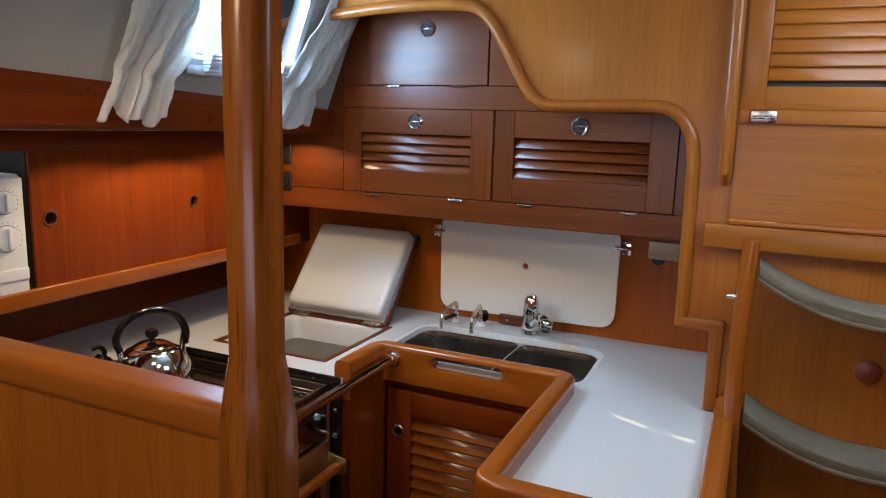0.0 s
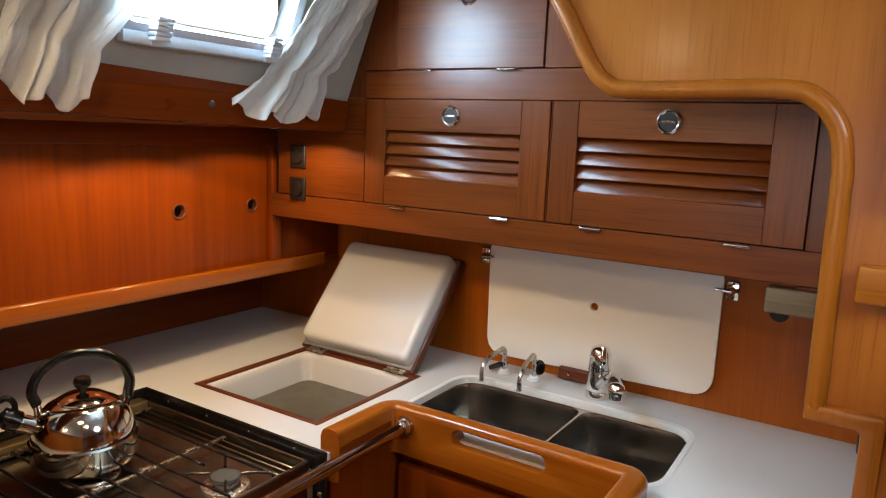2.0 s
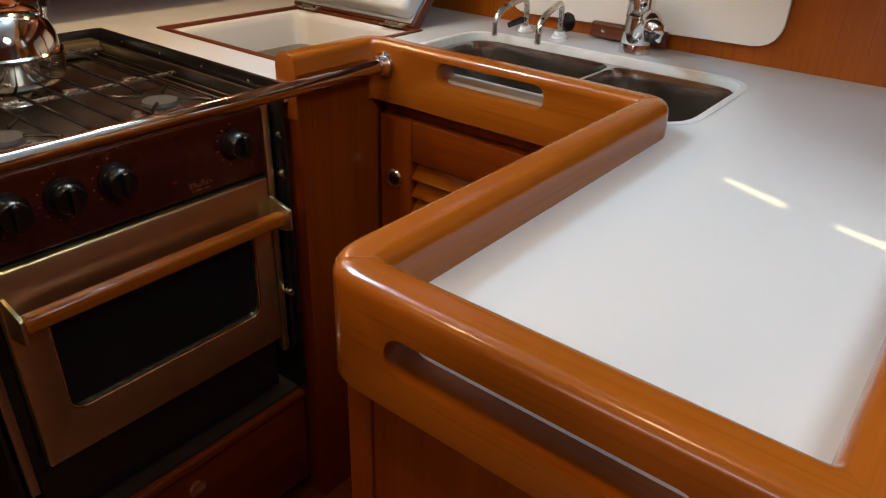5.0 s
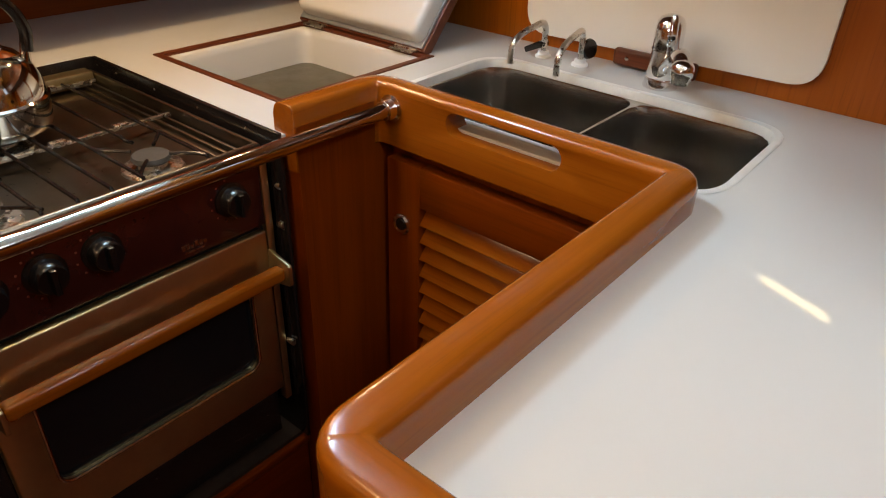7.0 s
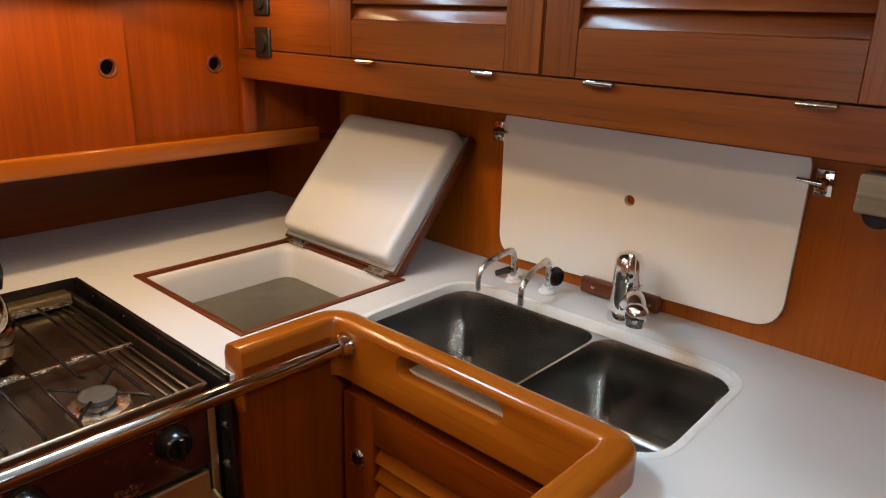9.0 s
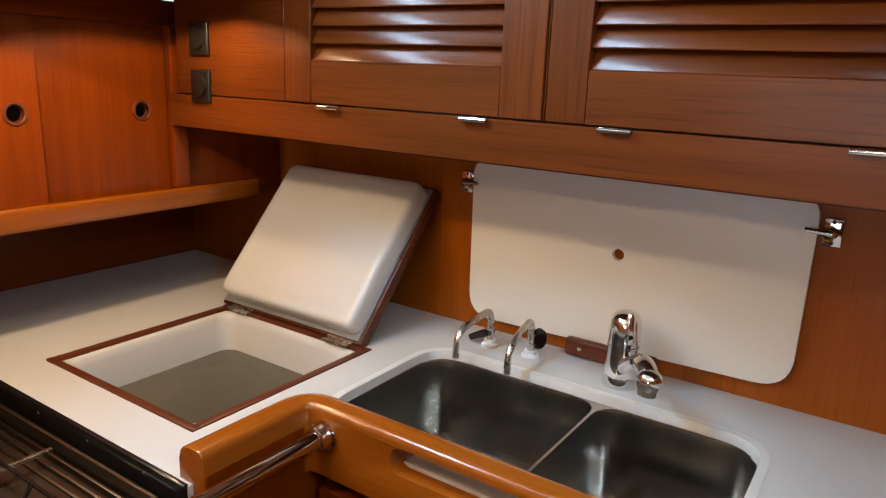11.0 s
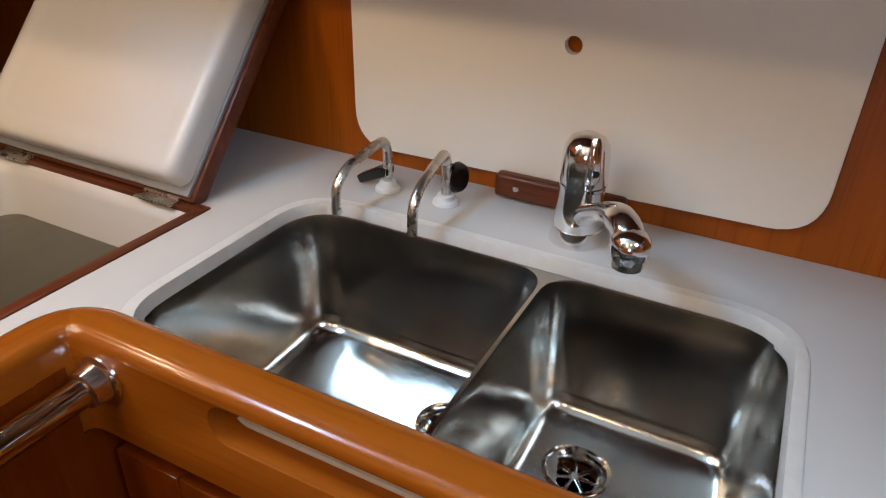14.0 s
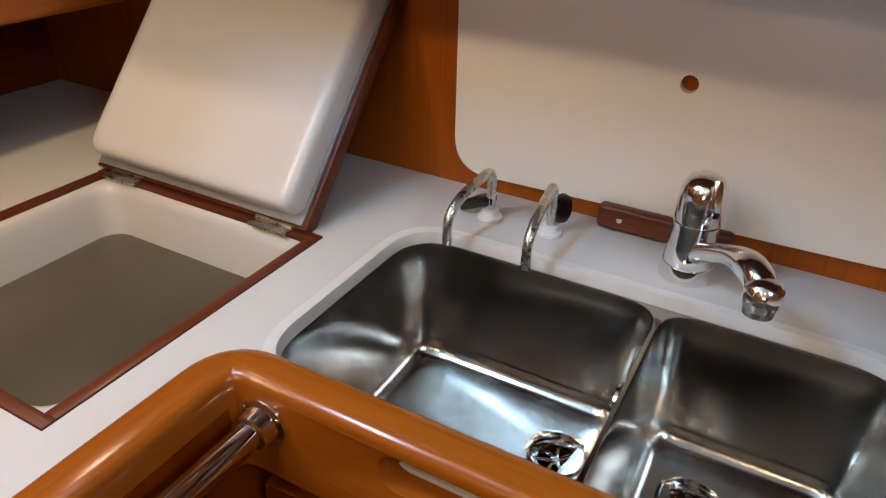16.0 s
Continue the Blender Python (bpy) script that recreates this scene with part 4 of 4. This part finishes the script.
GX0, GX1, GY0, GY1 = SX0 + 0.045, SX1 - 0.022, SY0 + 0.022, SY1 - 0.062
for y in (1.025, 1.065, 1.150, 1.195, 1.240, 1.285, 1.385):
    tube([(GX0, y, gz), (GX1, y, gz), (GX1 + 0.004, y, gz - 0.012)], gr, 8, bm)
for y in (1.105, 1.335):
    tube([(GX0, y, gz), (-1.130, y, gz), (-1.118, y + 0.002, gz - 0.004), (-1.118, y + 0.012, gz - 0.010)], gr, 8, bm)
    for sx, sy in ((1, 1), (1, -1), (-1, -1), (-1, 1)):
        cx = -1.045
        tube(arc([(cx + 0.062 * sx, y + 0.050 * sy, gz), (cx + 0.045 * sx, y + 0.038 * sy, gz + 0.001), (cx + 0.022 * sx, y + 0.018 * sy, gz)], 4), gr, 8, bm)
part("pan_grate", bm, SOOT, st, "black wire pan support")
for x in (GX0, -1.175):
    bar = part("grate_bar", box(x - 0.004, x + 0.004, GY0, GY1 + 0.045, gz - 0.007, gz - 0.002, 0.001), STEEL, st, "flat steel grate bar")
    for y in (1.045, 1.170, 1.262, 1.36):
        part("clip", box(x - 0.006, x + 0.006, y - 0.012, y + 0.012, gz - 0.002, gz + 0.002, 0.001), STEEL, bar)
for k in range(3):
    y = SY1 - 0.046 + 0.014 * k
    part("tray_rib", box(SX0 + 0.03, SX1 - 0.02, y, y + 0.005, 0.880, 0.884 + 0.003 * k, 0.001), HOB, st)
ctrl = part("control_panel", box(SX1 - 0.006, SX1 + 0.006, SY0 + 0.010, SY1 - 0.012, 0.775, 0.886, 0.003), MAROON, st, "maroon enamelled control panel")
for y in (1.055, 1.125, 1.197, 1.394):
    kx = SX1 + 0.006
    kn = part("knob", lathe([(0.027, 0), (0.027, 0.004), (0.022, 0.006), (0.0205, 0.022), (0.018, 0.025), (0, 0.025)], (kx, y, 0.840), TO_X, n=28), BLACK, st, "black plastic knob")
    part("grip", box(kx + 0.020, kx + 0.034, y - 0.004, y + 0.004, 0.822, 0.858, 0.002), BLACK, kn)
    bm = bmesh.new()
    for j in range(7):
        a = radians(100 + 30 * j)
        box(kx, kx + 0.0012, y + 0.033 * math.cos(a) - 0.0012, y + 0.033 * math.cos(a) + 0.0012, 0.84 + 0.033 * math.sin(a) - 0.0012, 0.84 + 0.033 * math.sin(a) + 0.0012, bm=bm)
    part("dial_marks", bm, RED, ctrl, "small red dial marks")
bm = bmesh.new()
for j in range(6):
    yy = 1.305 + 0.007 * j
    box(SX1 + 0.006, SX1 + 0.0072, yy, yy + 0.005, 0.789 + 0.001 * (j % 2), 0.799 - 0.002 * (j % 3), bm=bm)
box(SX1 + 0.006, SX1 + 0.0072, 1.308, 1.34, 0.783, 0.7855, bm=bm)
part("maker_mark", bm, STEEL, ctrl, "small silver maker's mark")
for y0_, y1_ in ((SY0 - 0.006, SY0 + 0.008), (SY1 - 0.010, SY1 + 0.004)):
    part("side_strip", box(SX1 - 0.012, SX1 + 0.004, y0_, y1_, 0.40, 0.888, 0.002), BRUSHED, st, "steel edge strip")
# oven door with its window
DX0, DX1 = SX1 - 0.004, SX1 + 0.012
dr = cut(box(DX0, DX1, 1.012, 1.446, 0.440, 0.768, 0.004), [prism(rrect(1.062, 1.404, 0.515, 0.690, 0.022), 0, DX0 - 0.1, DX1 + 0.1)], 0.001)
door = part("oven_door", dr, BRUSHED, st, "brushed steel oven door")
part("oven_window", box(DX0 + 0.002, DX0 + 0.006, 1.055, 1.41, 0.508, 0.697), OVENGLASS, door, "dark oven window")
part("window_trim", tube([(DX1 - 0.001, y, z) for y, z in rrect(1.062, 1.404, 0.515, 0.690, 0.022)], 0.0028, 8, closed=True), POLISHED, door)
part("oven_handle", box(-0.926, -0.903, 1.024, 1.446, 0.690, 0.714, 0.006, 3), TRIM[1], door, "wooden oven door bar")
for y in (1.018, 1.447):
    part("handle_bracket", prism(rounded([(DX1 - 0.002, 0.735), (-0.892, 0.722), (-0.892, 0.684), (DX1 - 0.002, 0.672)], 0.006, 4), 1, y - 0.003, y + 0.003, 0.001), BRUSHED, door)
# Black sheet standing in for shade in the empty gap below the oven.
part("gap_shade_sheet", box(SX1 - 0.03, SX1 - 0.02, 1.0, 1.45, 0.31, 0.432), SOOT, st)
bm = tube([(SX1 + 0.005, 1.478, 0.40), (SX1 + 0.005, 1.478, 0.60), (SX1 + 0.005, 1.478, 0.875)], 0.006, 8)
part("latch_rod", bm, SOOT, st)
for y, z, r in ((1.480, 0.765, 0.009), (1.480, 0.835, 0.007), (1.472, 0.53, 0.006)):
    part("bolt", lathe([(r, 0), (r, 0.014), (0, 0.014)], (SX1 + 0.004, y, z), TO_X, n=16), STEEL, st)
dw = thing("drawer_front", "mahogany drawer front below the stove with a chrome catch", "drawer", at=(-0.95, 1.22, 0.05))
part("panel", box(-0.962, -0.944, 0.97, 1.485, 0.05, 0.272, 0.003), WOOD[1], dw)
part("moulding", box(-0.972, -0.938, 0.965, 1.488, 0.272, 0.292, 0.005, 3), WOOD[1], dw)
part("knob", lathe([(0.018, 0), (0.018, 0.003), (0.014, 0.006), (0.010, 0.004), (0, 0.004)], (-0.944, 1.225, 0.225), TO_X, n=28), CHROME, dw)

# grab bar in front of the stove
gb = thing("grab_bar", "polished stainless grab bar in front of the stove", "rail", at=(-0.882, 1.3, 0.925))
part("bar", tube([(-0.882, 0.70, 0.928), (-0.880, 1.2, 0.928), (-0.878, 1.660, 0.928)], 0.0125, 20), POLISHED, gb)
part("flange", lathe([(0.023, 0), (0.023, 0.003), (0.018, 0.005), (0.016, 0.018), (0.013, 0.020), (0, 0.020)], (-0.878, 1.6645, 0.928), TO_NY, n=28), CHROME, gb)
for a in (30, 150, 270):
    part("screw", lathe([(0.0032, 0), (0.0025, 0.0012), (0, 0.0014)], (-0.878 + 0.0195 * math.cos(radians(a)), 1.6615, 0.928 + 0.0195 * math.sin(radians(a))), TO_NY, n=12), STEEL, gb)

# ---- kettle ----
KX, KY, KZ = -1.292, 1.217, 0.9075
ket = thing("kettle", "polished steel whistling kettle with black handle, standing on the stove", "kettle", at=(KX, KY, KZ))
part("body", lathe([(0, 0), (0.084, 0), (0.088, 0.004), (0.0895, 0.012), (0.090, 0.042), (0.0925, 0.044), (0.0925, 0.047), (0.089, 0.050), (0.086, 0.070), (0.077, 0.092), (0.062, 0.109), (0.044, 0.117), (0.041, 0.117)], (KX, KY, KZ), n=48), POLISHED, ket)
ld = part("lid", lathe([(0.045, 0.116), (0.045, 0.119), (0.033, 0.126), (0.012, 0.130), (0, 0.130)], (KX, KY, KZ), n=40), POLISHED, ket)
part("knob", lathe([(0.005, 0.129), (0.006, 0.137), (0.013, 0.141), (0.016, 0.149), (0.013, 0.158), (0, 0.162)], (KX, KY, KZ), n=24), BLACK, ld, "round black knob")
ux, uy = -0.42, -0.908
P = lambda u, z: (KX + ux * u, KY + uy * u, KZ + z)
spt = part("spout", tube([P(0.062, 0.070), P(0.086, 0.082), P(0.106, 0.092)], [0.020, 0.0165, 0.0155], 18), POLISHED, ket)
part("whistle", tube(arc([P(0.102, 0.090), P(0.110, 0.095), P(0.122, 0.102), P(0.132, 0.107)], 4), [0.0165] + [0.0195] * 7 + [0.018] * 3 + [0.012, 0.006], 18), BLACK, spt, "black whistle cap")
part("trigger", tube(arc([P(0.108, 0.106), P(0.108, 0.126), P(0.118, 0.138), P(0.134, 0.134)], 4), 0.0055, 8), BLACK, spt)
hnd = part("handle", tube(arc([P(0.074, 0.118), P(0.081, 0.145), P(0.064, 0.180), P(0.024, 0.203), P(-0.025, 0.203), P(-0.064, 0.180), P(-0.080, 0.145), P(-0.076, 0.112)], 6), 0.0085, 12, flat=1.5), BLACK, ket, "arched black handle")
for s in (1, -1):
    part("bracket", tube([P(0.070 * s, 0.088), P(0.075 * s, 0.122)], [0.008, 0.007], 10), POLISHED, hnd)

# ---- pillar and half bulkhead by the saloon ----
px, py = -0.480, 0.607


def octagon(r, k=0.35):
    c = r * (1 - k)
    return [(r, -c), (r, c), (c, r), (-c, r), (-r, c), (-r, -c), (-c, -r), (c, -r)]


bm = bmesh.new()
lv = [(0.0, 0.0340, 0.2), (1.20, 0.0340, 0.22), (1.245, 0.0332, 0.25), (1.28, 0.0300, 0.32), (1.32, 0.0255, 0.4), (1.95, 0.0248, 0.4)]
rings = [[bm.verts.new((px + x, py + y, z)) for x, y in octagon(r, k)] for z, r, k in lv]
for a, b in zip(rings, rings[1:]):
    for i in range(8):
        bm.faces.new((a[i], a[(i + 1) % 8], b[(i + 1) % 8], b[i]))
bm.faces.new(rings[0]), bm.faces.new(rings[-1])
bevel(bm, 0.004)
solid("pillar", bm, PILLARWOOD, "varnished eight-sided wooden mast pillar", "pillar", angle=60)
half = thing("half_bulkhead", "varnished mahogany half bulkhead with a rounded cap rail", "partition", at=(-1.2, 0.614, 0))
part("panel", box(HULL + 0.002, px - 0.034, 0.602, 0.626, 0.0, 1.218), PALE[2], half)
prof = rounded([(-0.030, 1.218), (0.030, 1.218), (0.030, 1.259), (-0.030, 1.259)], [0.012, 0.012, 0.015, 0.015], 5)
part("cap_rail", sweep([(px - 0.034, 0.614), (HULL + 0.002, 0.614)], prof), PALE[0], half)

# ---- curtains ----


def curtain(y_top, y_bot, z0, z1, bend, seed):
    """A gathered cloth that hangs along the cabin side, swept aside towards its hem."""
    rnd = random.Random(seed)
    ph = [rnd.uniform(0, 6.28) for _ in range(6)]
    bm = bmesh.new()
    grid = []
    nu, nv = 120, 56
    for j in range(nv + 1):
        v = j / nv
        z = z1 + (z0 - z1) * v
        waist = v ** bend
        flare = max(0.0, (v - 0.78) / 0.22)
        gather = min(1.0, max(0.0, (v - 0.45) / 0.35))
        row = []
        for i in range(nu + 1):
            u = i / nu
            a, b = [p + (q - p) * waist for p, q in zip(y_top, y_bot)]
            mid = (a + b) / 2
            y = mid + (a - mid + (b - a) * u) * (1 - 0.20 * gather + 0.26 * flare)
            w = u + 0.05 * noise.noise((u * 5, v * 2, seed + 7))
            broad = math.sin(w * 15 + ph[0] + 1.5 * math.sin(v * 2.2 + ph[1]))
            tight = math.sin(w * 43 + ph[2] + v) * (0.6 + 0.4 * math.sin(w * 9 + ph[3]))
            off = 0.026 + 0.008 * broad * (0.5 + v) + 0.008 * tight * gather + 0.004 * tight * flare + 0.018 * flare - 0.008 * math.exp(-((v - 0.78) / 0.04) ** 2)
            off += 0.006 * noise.noise((u * 6, v * 5, seed)) + 0.006 * noise.noise((u * 17, v * 13, seed)) + 0.0025 * noise.noise((u * 38, v * 30, seed))
            zz = z + 0.013 * flare * math.sin(u * 17 + ph[4]) + 0.008 * math.sin(u * 5 + ph[5]) * v
            row.append(bm.verts.new(on_side(y + 0.003 * math.sin(u * 33 + v * 9), zz, off)))
        grid.append(row)
    for p, q in zip(grid, grid[1:]):
        for i in range(nu):
            bm.faces.new((p[i], p[i + 1], q[i + 1], q[i]))
    ob = solid("curtain", bm, CLOTH, "white gathered cotton curtain with a ruffled hem beside the port window", "curtain", "window curtains", angle=180)
    so = ob.modifiers.new("thickness", "SOLIDIFY")
    so.thickness = 0.0012
    return ob


curtain((1.13, 1.45), (1.026, 1.190), 1.580, 1.955, 0.7, 3)
curtain((1.690, 1.865), (1.495, 1.748), 1.575, 1.955, 1.9, 8)

# ---- companionway side ----
RX = -0.01
beam = thing("companionway_beam", "pale mahogany beam across the companionway", "beam", at=(0.4, 1.70, 1.33))
part("beam", box(-0.110, 1.69, ARCH - 0.030, ARCH - 0.002, 1.313, 1.368, 0.004), PALE[0], beam)
pd = thing("louvred_panel", "pale mahogany companionway panel with a louvred vent and a metal latch", "panel", at=(0.4, 1.72, 1.39))
yy = ARCH - 0.020
part("stile", box(-0.060, -0.012, yy, ARCH - 0.002, 1.62, 1.95, 0.001), PALE[2], pd)
part("lower_panel", box(-0.060, 1.2, yy + 0.004, ARCH - 0.002, 1.381, 1.590), PALE[0], pd)
part("rail", box(-0.012, 1.2, yy, ARCH - 0.002, 1.620, 1.668, 0.001), PALE[0], pd)
part("lock_rail", box(-0.060, 1.2, yy - 0.004, ARCH - 0.002, 1.590, 1.6195, 0.001), PALE[0], pd)
part("ledge", box(-0.060, 1.2, yy - 0.012, ARCH - 0.002, 1.3685, 1.381, 0.003), TRIM[0], pd)
# Dark sheet standing in for the shade between the vent slats.
part("vent_shade_sheet", box(-0.012, 0.22, yy + 0.012, ARCH - 0.002, 1.668, 1.95), BLACK_AND_SHADE, pd)
for k in range(9):
    z = 1.682 + 0.029 * k
    part("slat", prism([(yy, z), (yy + 0.002, z - 0.003), (yy + 0.014, z + 0.032), (yy + 0.012, z + 0.035)], 0, -0.011, 0.208, 0.0008, 1), PALE[0], pd)
part("stile", box(0.209, 0.32, yy, ARCH - 0.002, 1.668, 1.95, 0.001), PALE[2], pd)
lt = part("latch", box(-0.038, 0.014, yy - 0.012, yy - 0.004, 1.593, 1.616, 0.002), STEEL, pd, "small steel slide bolt")
part("bolt", tube([(-0.034, yy - 0.014, 1.603), (0.010, yy - 0.014, 1.603)], 0.004, 10), POLISHED, lt)
part("bolt_knob", lathe([(0.005, 0), (0.005, 0.010), (0, 0.010)], (-0.004, yy - 0.014, 1.601), TO_NY, n=14), POLISHED, lt)
hb = thing("handrail", "vertical varnished wooden grab handle on the bulkhead", "handle", at=(-0.087, 1.70, 1.46))
part("grip", tube([(-0.076, ARCH - 0.004, 1.458), (-0.076, ARCH - 0.030, 1.480), (-0.078, ARCH - 0.036, 1.60), (-0.082, ARCH - 0.036, 1.955)], [0.010, 0.013, 0.014, 0.014], 14), PALE[2], hb)
ladder = thing("companionway_ladder", "varnished companionway ladder with curved grey treads", "ladder", at=(0.3, 1.62, 0))
part("stringer", tube(arc([(-0.008, 1.590, 1.352), (-0.012, 1.588, 1.25), (-0.014, 1.584, 1.10), (-0.008, 1.575, 0.90), (0.002, 1.56, 0.70), (0.01, 1.55, 0.0)], 5), 0.0155, 14, flat=1.2), TRIM[2], ladder)
part("stringer", box(0.55, 0.58, 1.55, 1.72, 0.0, 1.35, 0.006), TRIM[2], ladder)
for z in (1.222, 0.905, 0.60):
    pts = [(0.012 + 0.55 * k / 16, 0.075 * (1 - k / 7) ** 2 if k < 7 else 0.0) for k in range(17)]
    bm = bmesh.new()
    up_, lo_ = [(x, z + d) for x, d in pts], [(x, z + d - 0.022) for x, d in pts]
    prism(up_ + lo_[::-1], 1, 1.600, 1.725, 0.003, bm=bm)
    tr = part("tread", bm, TREAD, ladder, "curved tread with a grey non-slip mat")
    part("nosing", prism([(x, q - 0.022) for x, q in up_] + [(x, q - 0.032) for x, q in up_][::-1], 1, 1.598, 1.722, 0.002), GREYWOOD[0], tr)
part("stringer_bolt", lathe([(0.006, 0), (0.006, 0.014), (0.003, 0.02), (0, 0.02)], (-0.026, 1.585, 1.232), TO_NX, n=14), POLISHED, ladder)
solid("vent_knob", lathe([(0.026, 0), (0.026, 0.006), (0.018, 0.012), (0, 0.013)], (0.248, ARCH - 0.001, 1.070), TO_NY, n=28), RED, "round red plastic knob on the bulkhead", "knob")

# ---- ceiling lamps and the added sheet that shapes the sun ----
# Rings are unseen additions; the last one belongs to the saloon fill spot.
for x, y in DOWNLIGHTS + ((-0.95, -0.25),):
    l = thing("ceiling_lamp", "small round chrome ring added round an unseen ceiling lamp", "lamp", "ceiling lamps", at=(x, y, 1.955))
    part("ring", lathe([(0.052, 0), (0.052, -0.006), (0.044, -0.010), (0.040, -0.004), (0.040, 0)], (x, y, 1.955), n=32, cap=False), CHROME, l)
for y, watts, cone in SOFFIT:
    l = thing("soffit_lamp", "small dark recessed downlight under the soffit", "lamp", "soffit lamps", at=(-1.30, y, sloped_z(y, 1.529, 0.020)))
    part("ring", lathe([(0.034, 0), (0.034, -0.003), (0.026, -0.004), (0.024, 0)], (-1.30, y, sloped_z(y, 1.529, 0.020)), n=28, cap=False), SWITCH, l)
h = thing("sun_slit_sheet", "unseen slitted sheet added to throw two sun patches on the counter", "hatch", at=(0.09, 1.19, 1.955))
tools = []
for (xa, ya), (xb, yb) in SLITS:
    xa, xb, ya, yb = xa + SHIFT[0], xb + SHIFT[0], ya + SHIFT[1], yb + SHIFT[1]
    tools.append(prism([(xa, ya - 0.007), (xb, yb - 0.009), (xb, yb + 0.008), (xa, ya + 0.006)], 2, 1.9, 2.0))
part("blind", cut(box(-0.09, 0.27, 1.06, 1.32, 1.9535, 1.9545), tools), LINER, h, smooth=False)
